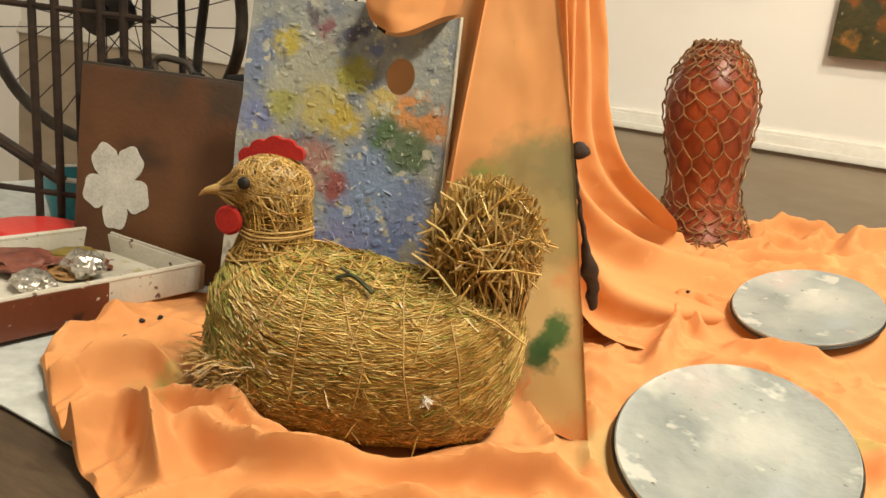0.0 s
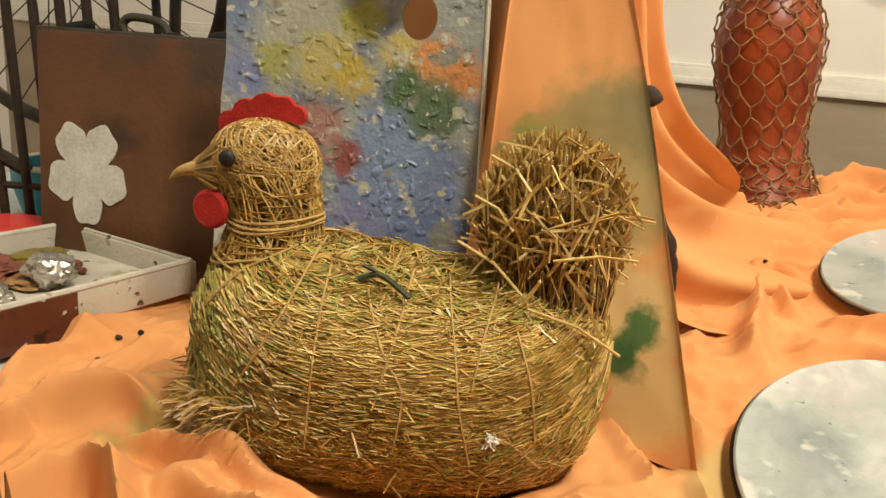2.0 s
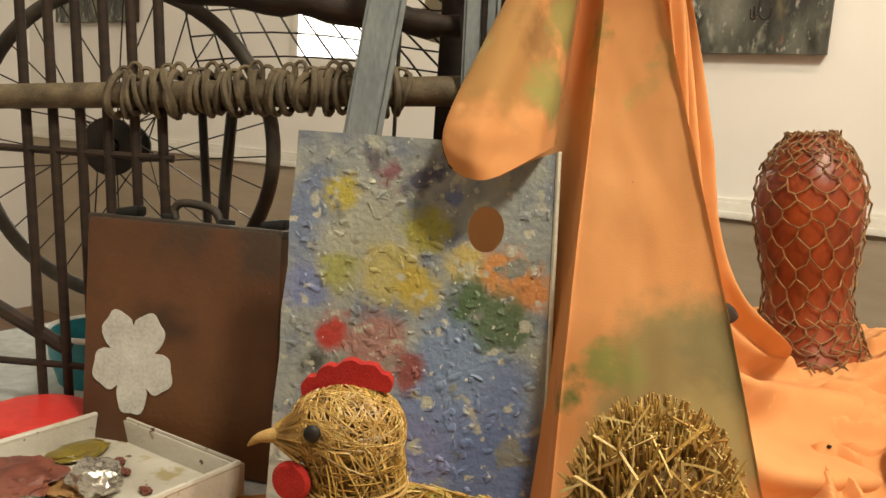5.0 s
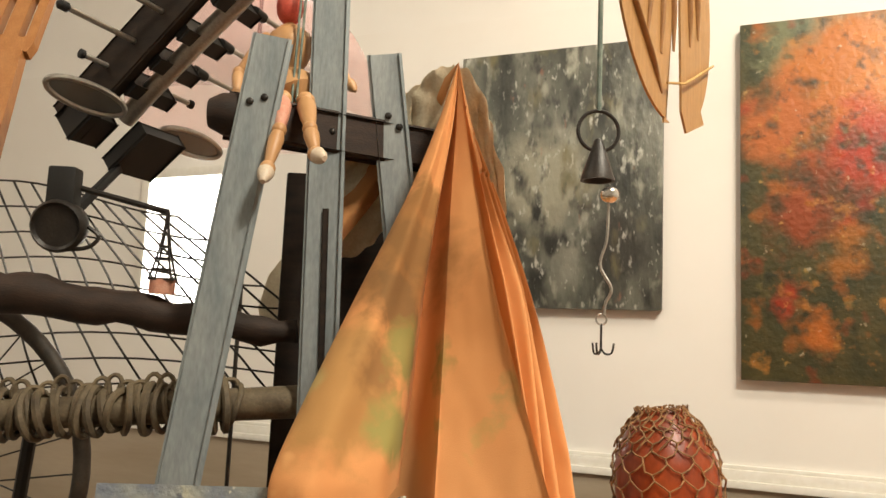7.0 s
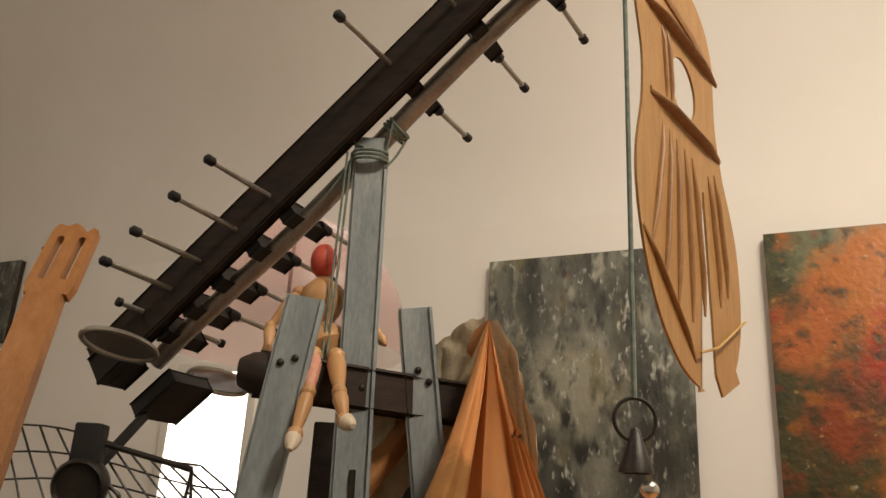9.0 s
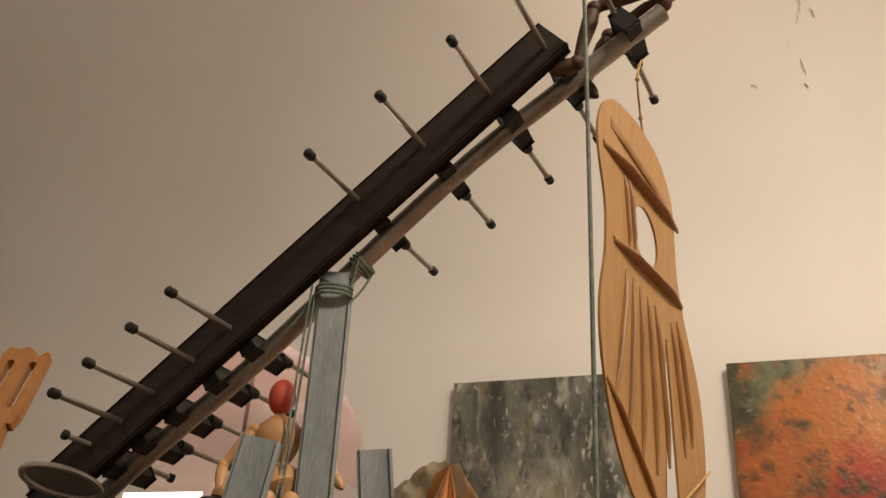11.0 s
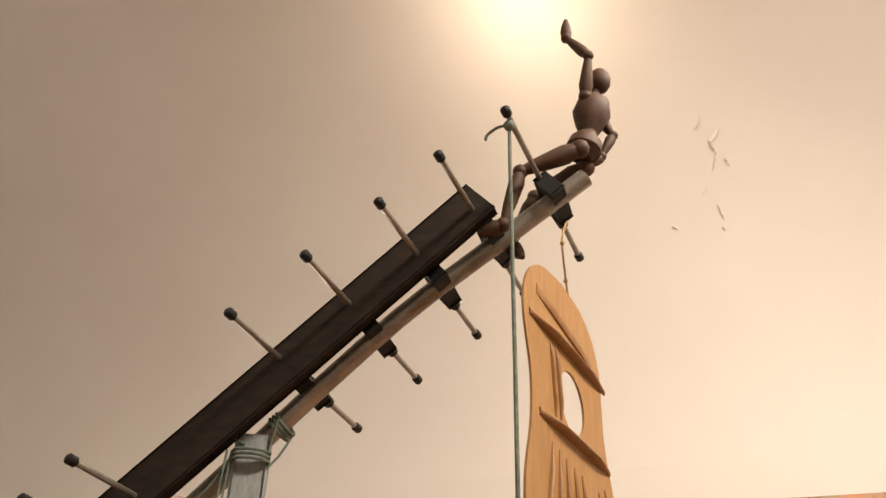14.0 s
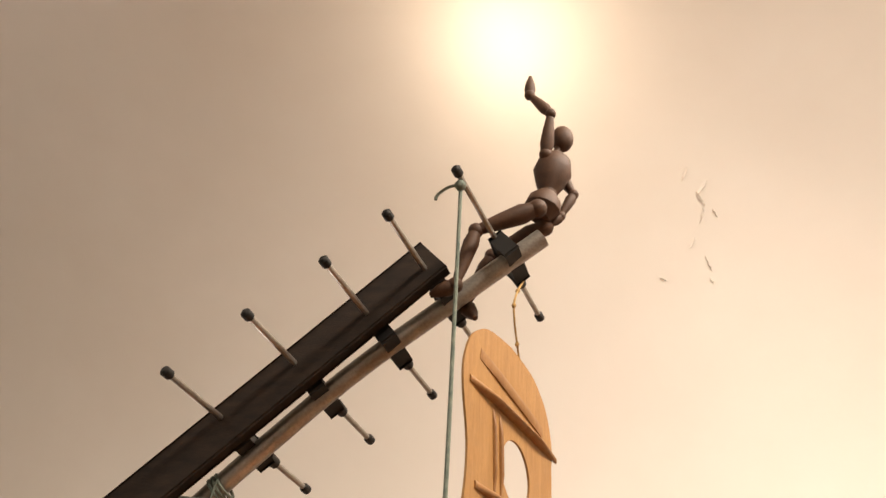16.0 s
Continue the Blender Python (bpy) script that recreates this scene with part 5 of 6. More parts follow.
FL = TB + 0.010
scrap("foil_lump", (-0.909, 0.801, FL), (0.032, 0.028, 0.020), M_FOIL, "crumpled silver foil lump in the tray", "foil", 0.28, 2)
scrap("foil_lump", (-0.889, 0.712, FL), (0.036, 0.024, 0.014), M_FOIL, "crumpled silver foil strip in the tray", "foil", 0.32, 5)
scrap("paint_scrap", (-0.986, 0.752, FL), (0.048, 0.045, 0.014), M_MAROON, "dried maroon paint scrap in the tray", "paint scrap", 0.35, 7)
scrap("paint_scrap", (-0.94, 0.790, FL), (0.045, 0.03, 0.006), M_TAN, "dried tan paint scrap in the tray", "paint scrap", 0.3, 9)
scrap("paint_pool", (-1.018, 0.852, FL), (0.026, 0.040, 0.007), M_OCHRE, "glossy olive ochre paint pool in the tray", "paint", 0.2, 12)
for k, (x, y) in enumerate(((-0.93, 0.855), (-0.96, 0.87), (-0.87, 0.84), (-0.85, 0.80), (-0.865, 0.765))):
    scrap("paint_crumb", (x, y, FL), (0.009, 0.006, 0.004), M_MAROON, "small dark crumb of dried paint in the tray", "paint scrap", 0.35, 20 + k)
lid = thing("red_lid", (-1.15, 0.88, TOP + 0.008), "round red plastic lid lying beside the tray", "lid")
part("disc", lathe(new_bm(), [(0, 0), (0.070, 0), (0.075, 0.006), (0.075, 0.04), (0.070, 0.046), (0, 0.048)], (-1.15, 0.875, TOP + 0.008), 40), M_RED, lid)
# glass jars of blue water behind the bars
for x, y in ((-1.33, 1.10), (-1.24, 1.16)):
    jar = thing("basin", (x, y, TOP + 0.006), "shallow cyan plastic basin behind the bars", "basin", "basins")
    part("bowl", lathe(new_bm(), [(0, 0), (0.07, 0), (0.085, 0.05), (0.088, 0.09), (0.08, 0.09), (0.076, 0.05), (0.06, 0.01), (0, 0.01)], (x, y, TOP + 0.006), 32), M_CYAN, jar)
    part("rim", tube(new_bm(), [(x + 0.087 * math.cos(g), y + 0.087 * math.sin(g), TOP + 0.096) for g in np.linspace(0, 6.28, 32, endpoint=False)], 0.005, 6, True), M_WHITE, jar)

# ---- easel ----
easel = thing("easel", at(-0.05, 1.40, TOP), "grey painted wooden easel with bolted legs", "easel")


def easel_bar(name, a, b, wide, bolts):
    p = part(name, bar(new_bm(), a, b, wide, 0.016, N, 0.004), M_EASEL, easel)
    for c in bolts:
        part("bolt", ball(new_bm(), Vector(c), (0.0048, 0.003, 0.0048), (U, N, UP), 10), M_DARK_METAL, p, "dark bolt head")


easel_bar("leg", at(-0.104, 1.347, 1.058), at(-0.235, 1.347, TOP), 0.040, (at(-0.125, 1.338, 0.978), at(-0.108, 1.338, 0.984)))
easel_bar("mast", at(-0.043, 1.405, 1.312), at(-0.015, 1.405, TOP), 0.040, (at(-0.042, 1.396, 0.976), at(-0.028, 1.396, 0.962)))
easel_bar("leg", at(0.034, 1.420, 1.072), at(0.16, 1.430, TOP + 0.1), 0.038, (at(0.043, 1.411, 0.992), at(0.058, 1.411, 0.978)))
part("mast_groove", bar(new_bm(), at(-0.030, 1.396, 0.86), at(-0.016, 1.396, TOP + 0.3), 0.006, 0.004, N, 0.001), M_PLANK, easel, "dark slot in the mast")
cb_ = part("crossbar", bar(new_bm(), at(-0.155, 1.375, 0.968), at(0.12, 1.450, 0.955), 0.028, 0.048, UP, 0.004), M_DARKWOOD, easel)
part("knob", lathe(new_bm(), [(0, -0.03), (0.018, -0.028), (0.026, -0.012), (0.027, 0.008), (0.02, 0.024), (0, 0.03)], at(-0.150, 1.368, 0.968), 20, U), M_DARKWOOD, cb_, "rounded dark knob")

# ---- antenna ----
A0 = V(-0.287, 1.233, 1.668)
AD = V(-0.1, 0.0006, -0.0785)
AX = AD.normalized()
AP = V(-AX.z, 0, AX.x).normalized() * -1      # square to the boom, upwards
if AP.z < 0:
    AP = -AP
ant = thing("antenna", A0 + AD * 4, "television antenna on a dark plank tied to the easel", "antenna")
LOWER = -AP * 0.026
RODS = [(0, -0.003), (0.92, 0.012), (1.72, 0.012), (2.69, 0.021), (3.65, 0.024), (5.46, -0.012), (5.98, -0.016), (6.56, -0.014), (7.02, -0.016), (7.45, -0.016)]
part("tube", tube(new_bm(), smooth_line([A0 - AD * 0.42 + LOWER] + [A0 + AD * x + UP * z + LOWER for x, z in RODS[1::2]] + [A0 + AD * 7.95 + LOWER - AP * 0.016], 30), 0.0142, 14), M_STEEL, ant, "pale metal boom tube")
part("plank", bar(new_bm(), A0 + AD * 0.72 + V(0, -0.045, 0) + AP * 0.030, A0 + AD * 8.4 + V(0, -0.045, 0) + AP * -0.010, 0.016, 0.062, AP, 0.003), M_PLANK, ant, "dark brown plank")
for x, dz in RODS:
    c = A0 + AD * x + AP * 0.003 + UP * dz
    h = 0.164 if x < 7.3 else 0.09
    off = V(-0.02, -h, 0.011) * (1 if x < 7.3 else 1)
    rod = part("rod", tube(new_bm(), [c + off, c - off], 0.0042, 8), M_STEEL, ant, "thin metal rod")
    low = 0.042 if x > 4 else 0.036
    part("clamp", box(new_bm(), c + LOWER * 0.6 + V(0, 0.004, 0), (0.018, low * 2, 0.040), (AX, V(0, 1, 0), AP), 0.003), M_BLACK, ant, "black plastic clamp")
    part("clamp_sleeve", tube(new_bm(), [c - off * 0.36, c - off * 0.50], [0.010, 0.008], 10), M_BLACK, rod)
    for sgn in (-1, 1):
        part("cap", tube(new_bm(), [c + off * sgn * 0.955, c + off * sgn * 0.975, c + off * sgn * 1.04, c + off * sgn * 1.06], [0.004, 0.0070, 0.0070, 0.003], 10), M_BLACK, rod, "black end cap")
# folded dipole loops and the junction box
for cen in (V(-1.040, 1.150, 1.018), V(-1.022, 1.345, 1.000)):
    d1, d2 = V(0.12, 0.985, -0.09).normalized(), AX
    ring = [cen + d1 * 0.062 * math.cos(g) + d2 * 0.021 * math.sin(g) for g in np.linspace(0, 6.28, 36, endpoint=False)]
    loop = part("dipole_loop", tube(new_bm(), ring, 0.0042, 8, True), M_STEEL, ant, "folded metal loop")
    part("loop_cover", plate(new_bm(), [(0.060 * math.cos(g), 0.019 * math.sin(g)) for g in np.linspace(0, 6.28, 28, endpoint=False)], cen, d1, d2, 0.002), M_CLEAR, loop, "grey translucent plastic")
part("junction_box", box(new_bm(), V(-1.012, 1.238, 0.958), (0.075, 0.080, 0.022), (AX, V(0, 1, 0), AP), 0.003), M_BLACK, ant, "black junction box")
part("mount", box(new_bm(), A0 + AD * 8.25 + V(0, -0.03, 0) - AP * 0.02, (0.045, 0.05, 0.045), (AX, V(0, 1, 0), AP), 0.004), M_BLACK, ant, "black mounting bracket")
part("strut", bar(new_bm(), V(-1.03, 1.21, 0.93), at(-0.375, 1.44, 0.82), 0.010, 0.012), M_BLACK, ant)
# green cord that ties boom and mast
K4 = A0 + AD * 3.95 + LOWER
MT = at(-0.043, 1.395, 1.29)
cordt = thing("tie_cord", MT, "green-grey cord tying the antenna to the easel", "cord")
for k in range(3):
    part("coil", tube(new_bm(), [MT + V(0, 0, -0.012 + 0.006 * k) + U * 0.024 * math.cos(g) + N * 0.014 * math.sin(g) for g in np.linspace(0, 6.28, 20, endpoint=False)], 0.0022, 6, True), M_ROPE, cordt)
    part("coil", tube(new_bm(), [K4 + AX * 0.006 * k + AP * 0.019 * math.cos(g) + V(0, 1, 0) * 0.019 * math.sin(g) for g in np.linspace(0, 6.28, 20, endpoint=False)], 0.0022, 6, True), M_ROPE, cordt)
for a, b in ((K4 + V(0, -0.02, 0), MT + U * 0.02), (K4 + V(0.01, 0.01, -0.01), MT + U * 0.022 + V(0, 0, -0.02)), (MT - U * 0.02, A0 + AD * 5.3 + LOWER), (MT - U * 0.02, A0 + AD * 4.9 + LOWER), (MT - U * 0.022, at(-0.10, 1.41, 1.23)), (MT - U * 0.01 + UP * 0.01, MT - U * 0.04 + UP * 0.035)):
    mid = (a + b) / 2 + V(0, 0, -0.006)
    part("strand", tube(new_bm(), smooth_line([a, mid, b], 8), 0.0017, 6), M_ROPE, cordt)
for du in (-0.026, -0.032):
    part("hanging_strand", tube(new_bm(), [MT + U * du, at(-0.043 + du - 0.004, 1.395, 1.1), at(-0.05 + du, 1.395, 0.99)], 0.0017, 6), M_ROPE, cordt)

# ---- mannequins ----


def mannequin(name, J, s, mats, tint, label, loc):
    """A jointed artist's figure as one mesh; J holds its joints, s its girth."""
    bm = new_bm()
    ball(bm, J["head"], (0.0155 * s, 0.0155 * s, 0.021 * s), None, 16, tint.get("head", 0))
    tube(bm, [J["neck"], (J["head"] + J["neck"]) / 2], 0.006 * s, 10)
    ch, wa, pe = J["chest"], J["waist"], J["pelvis"]
    tube(bm, [J["neck"] + (ch - J["neck"]) * 0.05, J["neck"] + (ch - J["neck"]) * 0.4, ch, ch + (wa - ch) * 0.5, wa], [0.010 * s, 0.022 * s, 0.026 * s, 0.020 * s, 0.012 * s], 14)
    ball(bm, wa, 0.013 * s, None, 12)
    tube(bm, [wa, (wa + pe) / 2, pe, pe + (pe - wa) * 0.6], [0.012 * s, 0.022 * s, 0.024 * s, 0.014 * s], 14)
    for limb, r in J["limbs"]:
        for k, (a, b) in enumerate(zip(limb, limb[1:])):
            mi = tint.get(id(limb), {}).get(k, 0)
            last = k == len(limb) - 2
            ball(bm, a, r[k] * 1.05, None, 12)
            d = b - a
            tube(bm, [a + d * 0.04, a + d * 0.25, a + d * 0.6, a + d * 0.97], [r[k] * 0.8, r[k] * 1.1, r[k] * 0.9, r[k] * (0.55 if not last else 0.35)], 12, mat=mi)
    solo(name, bm, mats, loc, label, "mannequin", "jointed mannequins")


g = at
legl = [g(-0.093, 1.395, 1.000), g(-0.088, 1.34, 0.945), g(-0.096, 1.318, 0.892), g(-0.098, 1.300, 0.872)]
legr = [g(-0.064, 1.395, 1.000), g(-0.050, 1.325, 0.945), g(-0.040, 1.308, 0.910), g(-0.028, 1.292, 0.902)]
J = dict(head=g(-0.096, 1.43, 1.138), neck=g(-0.095, 1.43, 1.113), chest=g(-0.092, 1.43, 1.080), waist=g(-0.091, 1.425, 1.046), pelvis=g(-0.080, 1.42, 1.020), limbs=[
    ([g(-0.125, 1.43, 1.092), g(-0.156, 1.42, 1.040), g(-0.153, 1.40, 1.005), g(-0.150, 1.39, 0.992)], [0.0085, 0.0075, 0.007]),
    ([g(-0.060, 1.432, 1.094), g(-0.030, 1.44, 1.066), g(-0.010, 1.42, 1.035), g(-0.002, 1.412, 1.022)], [0.0085, 0.0075, 0.007]),
    (legl, [0.0115, 0.009, 0.0095]), (legr, [0.0115, 0.009, 0.0095])])
mannequin("mannequin", J, 1.2, [M_SKIN, M_SKIN_RED, M_SKIN_PINK, M_SKIN_PALE], {"head": 1, id(legl): {0: 2, 2: 3}, id(legr): {2: 3}}, "jointed wooden mannequin with a red head sitting on the crossbar", J["pelvis"])
v = V
J = dict(head=v(-0.194, 1.235, 1.876), neck=v(-0.204, 1.235, 1.846), chest=v(-0.212, 1.235, 1.806), waist=v(-0.220, 1.235, 1.766), pelvis=v(-0.229, 1.235, 1.738), limbs=[
    ([v(-0.217, 1.212, 1.826), v(-0.204, 1.192, 1.892), v(-0.236, 1.19, 1.942), v(-0.234, 1.188, 1.985)], [0.010, 0.0085, 0.0085]),
    ([v(-0.205, 1.258, 1.826), v(-0.185, 1.262, 1.78), v(-0.205, 1.255, 1.735), v(-0.22, 1.25, 1.715)], [0.0095, 0.008, 0.0075]),
    ([v(-0.232, 1.215, 1.722), v(-0.320, 1.20, 1.685), v(-0.347, 1.20, 1.592), v(-0.384, 1.20, 1.580)], [0.014, 0.011, 0.011]),
    ([v(-0.230, 1.252, 1.716), v(-0.312, 1.262, 1.684), v(-0.350, 1.262, 1.600), v(-0.330, 1.25, 1.566)], [0.014, 0.011, 0.011])])
mannequin("mannequin", J, 1.15, [M_SKIN_DARK], {}, "dark jointed wooden mannequin astride the antenna boom, one arm raised", J["pelvis"])

# ---- guitar soundboard ----
W = V(0.21, 0.977, 0).normalized()
GO = V(-0.277, 1.257, 1.335)
gt = thing("guitar_soundboard", GO, "bare guitar soundboard with fan braces hanging on string", "guitar part")
SIDE = [(-0.375, 0.0), (-0.368, 0.045), (-0.350, 0.085), (-0.315, 0.122), (-0.265, 0.148), (-0.20, 0.160), (-0.14, 0.155), (-0.07, 0.128), (-0.01, 0.118), (0.04, 0.124), (0.085, 0.128), (0.125, 0.115), (0.150, 0.092), (0.166, 0.060), (0.174, 0.0)]


def axis_x(z):
    return -0.012 + 0.045 * max(0, (0.05 - z) / 0.42)


sm = smooth_line([(a, b, 0) for a, b in SIDE], 60)
left = [(axis_x(p.x) - p.y, p.x) for p in sm if p.x > -0.375 or p.y < 0.02]
right = [(axis_x(p.x) + p.y, p.x) for p in sm]
lp = [(a, b) for a, b in left]
rp = [(a, b) for a, b in right if b > -0.335]
# the split runs up from the lower edge
outline = [(0.008, -0.378)] + lp[1:] + rp[::-1] + [(0.150, -0.345), (0.085, -0.372), (0.066, -0.350), (0.055, -0.12), (0.050, -0.12)]
hole = [(0.002 + 0.040 * math.cos(k), 0.002 + 0.042 * math.sin(k)) for k in np.linspace(0, 2 * math.pi, 30, endpoint=False)]
gb = part("board", plate(new_bm(), outline, GO, W, UP, 0.003, [hole]), M_SPRUCE, gt, "thin amber spruce board", smooth=False)
GF = W.cross(UP).normalized()      # the braced side


def brace(a, b, w_, h_, nm="brace"):
    """A glued rib with a rounded back that runs out thin at both ends."""
    A, B = (GO + W * q[0] + UP * q[1] + GF * 0.003 for q in (a, b))
    along = (B - A).normalized()
    across = GF.cross(along)
    bm, rings = new_bm(), []
    for k in range(13):
        f = k / 12
        h = h_ * (0.22 + 0.78 * min(1, min(f, 1 - f) * 4.5))
        o = A + (B - A) * f
        rings.append([bm.verts.new(o + across * w_ * x + GF * h * y) for x, y in ((-0.5, -0.1), (-0.5, 0.55), (-0.28, 0.9), (0, 1), (0.28, 0.9), (0.5, 0.55), (0.5, -0.1))])
    for p, q in zip(rings, rings[1:]):
        for j in range(7):
            bm.faces.new((p[j], p[(j + 1) % 7], q[(j + 1) % 7], q[j]))
    bm.faces.new(rings[0][::-1]), bm.faces.new(rings[-1])
    part(nm, bm, M_BRACE, gb)


brace((-0.125, 0.072), (0.128, 0.070), 0.0085, 0.011, "cross_brace")
brace((-0.105, -0.050), (0.122, -0.050), 0.0085, 0.011, "cross_brace")
brace((-0.10, 0.118), (0.085, 0.092), 0.016, 0.004, "patch")
for a, b in (((-0.068, -0.075), (-0.113, -0.237)), ((-0.048, -0.078), (-0.082, -0.275)), ((-0.028, -0.082), (-0.045, -0.291)), ((-0.004, -0.085), (-0.004, -0.30)), ((0.020, -0.087), (0.036, -0.285)), ((0.075, -0.09), (0.095, -0.26)), ((0.098, -0.08), (0.125, -0.24)), ((-0.136, -0.225), (0.0, -0.345))):
    brace(a, b, 0.006, 0.006, "fan_brace")
for a in (-0.062, -0.045):
    brace((a, 0.06), (a + 0.006, -0.04), 0.005, 0.005, "side_brace")
part("string_tie", tube(new_bm(), [GO + W * a + UP * b + GF * 0.009 for a, b in ((0.0, -0.335), (0.06, -0.318), (0.115, -0.29), (0.168, -0.262))], 0.0016, 6), M_TWINE, gb)
pts = [A0 + V(0.02, 0.05, -0.02), V(-0.268, 1.22, 1.56), GO + W * 0.02 + UP * 0.165]
part("hanger", tube(new_bm(), smooth_line(pts, 10), 0.0016, 6), M_TWINE, gt, "thin knotted string")
for k in (0.35, 0.55, 0.8):
    p = smooth_line(pts, 11)[int(k * 10)]
    part("string_knot", ball(new_bm(), p, 0.0035, seg=8), M_TWINE, gt)

# ---- hanging cord with bell, stone and hook ----
cord = thing("hanging_pendant", (-0.311, 1.1, 1.68), "cord with ring, cone bell and fish hook hanging down", "pendant")
CX, CY = -0.311, 1.100
part("cord", tube(new_bm(), [(-0.309, 1.086, 1.672), (CX, 1.094, 1.60), (CX, CY, 1.3), (CX, CY, 1.0), (CX, CY, 0.925)], 0.0026, 8), M_ROPE, cord, "green-grey cord")
part("knot", ball(new_bm(), V(-0.309, 1.084, 1.668), 0.008, seg=10), M_ROPE, cord)
part("cord_end", tube(new_bm(), smooth_line([(-0.309, 1.082, 1.668), (-0.325, 1.079, 1.663), (-0.338, 1.078, 1.652), (-0.340, 1.078, 1.644)], 10), 0.0022, 6), M_ROPE, cord)
ring_c = V(CX, CY, 0.905)
part("ring", tube(new_bm(), [ring_c + U * 0.020 * math.cos(k) + UP * 0.020 * math.sin(k) for k in np.linspace(0, 6.28, 30, endpoint=False)], 0.002, 8, True), M_DARK_METAL, cord, "dark metal ring")
part("bell", lathe(new_bm(), [(0.001, 0.042), (0.004, 0.040), (0.016, 0.003), (0.0165, 0.0), (0.014, 0.0), (0.003, 0.034)], (CX, CY, 0.856), 24), M_DARK_METAL, cord, "dark cone-shaped bell")
part("stone", ball(new_bm(), V(CX + 0.012, CY, 0.842), (0.009, 0.009, 0.008), seg=14), M_FOIL, cord, "small silver bead")
part("wire", tube(new_bm(), smooth_line([(CX + 0.011, CY, 0.84), (CX + 0.010, CY, 0.80), (CX + 0.004, CY, 0.775), (CX + 0.015, CY, 0.753), (CX + 0.010, CY, 0.74), (CX + 0.008, CY, 0.728)], 24), 0.0016, 6), M_STEEL, cord)
part("swivel", tube(new_bm(), [V(CX + 0.006, CY, 0.724) + U * 0.005 * math.cos(k) + UP * 0.005 * math.sin(k) for k in np.linspace(0, 6.28, 16, endpoint=False)], 0.001, 6, True), M_STEEL, cord)
part("hook_shank", tube(new_bm(), [(CX + 0.006, CY, 0.720), (CX + 0.006, CY, 0.694)], 0.0012, 6), M_DARK_METAL, cord, "treble fish hook")
for k in range(3):
    d = V(math.cos(k * 2.09 + 0.4), math.sin(k * 2.09 + 0.4), 0)
    o = V(CX + 0.006, CY, 0.697)
    part("hook", tube(new_bm(), smooth_line([o, o + d * 0.004 - UP * 0.005, o + d * 0.010 - UP * 0.004, o + d * 0.012 + UP * 0.005], 10), 0.001, 5), M_DARK_METAL, cord)

# ---- guitar neck ----
nk = thing("guitar_neck", at(-0.545, 1.45, 0.78), "orange-brown guitar neck with slotted headstock", "guitar part")
NB, NT = at(-0.505, 1.45, 0.78), at(-0.535, 1.61, 1.10)
NV = (NT - NB).normalized()
NU = U
ll = (NT - NB).length
part("neck", plate(new_bm(), [(-0.030, 0), (0.030, 0), (0.027, ll), (-0.027, ll)], NB, NU, NV, 0.022), M_NECK, nk, smooth=False)
hs = [(-0.033, 0), (0.033, 0), (0.038, 0.02), (0.036, 0.145), (0.028, 0.15), (0.020, 0.138), (0.008, 0.152), (-0.004, 0.158), (-0.014, 0.150), (-0.030, 0.155), (-0.036, 0.14), (-0.038, 0.02)]
slots = [[(x + 0.006 * math.cos(k), 0.078 + (0.042 if math.sin(k) > 0 else -0.042) + 0.006 * math.sin(k)) for k in np.linspace(0, 2 * math.pi, 20, endpoint=False)] for x in (-0.017, 0.017)]
hd = part("headstock", plate(new_bm(), hs, NT, NU, (NV + U * 0.08).normalized(), 0.018, slots), M_NECK, nk, "slotted headstock", smooth=False)
for x in (-0.038, 0.038):
    for k in range(3):
        part("peg_hole", tube(new_bm(), [NT + NU * (x * 0.93) + NV * (0.045 + 0.033 * k) - N * 0.001, NT + NU * (x * 0.98) + NV * (0.045 + 0.033 * k) - N * 0.0035], 0.004, 8), M_PLANK, hd)

# ---- rack of bars, wheel, beam, wrapped pole, wire basket ----
rack = thing("bar_rack", (-1.2, 0.95, TOP), "dark upright rack of round wooden bars", "rack")
for i in range(6):
    c = V(-1.262 + i * 0.0345, 0.914 + i * 0.0195, 0)
    part("bar", tube(new_bm(), [c + V(0.034, 0.019, TOP + 0.006), c + V(0, 0, 0.85)], 0.0072, 10), M_DARKWOOD, rack)
for z in (0.178, 0.495):
    part("rail", tube(new_bm(), [(-1.32, 0.880, z), (-1.06, 1.027, z)], 0.0055, 8), M_DARKWOOD, rack)
part("brace", tube(new_bm(), [(-1.36, 0.86, 0.30), (-1.20, 0.955, 0.20)], 0.011, 8), M_DARKWOOD, rack)
bike = thing("bicycle", at(-0.55, 1.52, TOP), "remains of an old bicycle with spoked wheel and stays", "bicycle")
WC = at(-0.597, 1.55, 0.50)
whl = part("wheel", tube(new_bm(), [WC + U * 0.247 * math.cos(k) + UP * 0.247 * math.sin(k) for k in np.linspace(0, 2 * math.pi, 64, endpoint=False)], 0.0115, 10, True), M_CASE_DARK, bike, "worn dark tyre and rim")
hub = part("hub", lathe(new_bm(), [(0, -0.05), (0.012, -0.05), (0.012, -0.034), (0.038, -0.030), (0.038, -0.024), (0.016, -0.018), (0.016, 0.018), (0.034, 0.024), (0.034, 0.030), (0.012, 0.034), (0, 0.04)], WC, 24, N), M_DARK_METAL, whl, "dark greasy hub")
part("sprocket", lathe(new_bm(), [(0.016, -0.044), (0.046, -0.043), (0.046, -0.039), (0.016, -0.038)], WC, 18, N), M_DARK_METAL, whl)
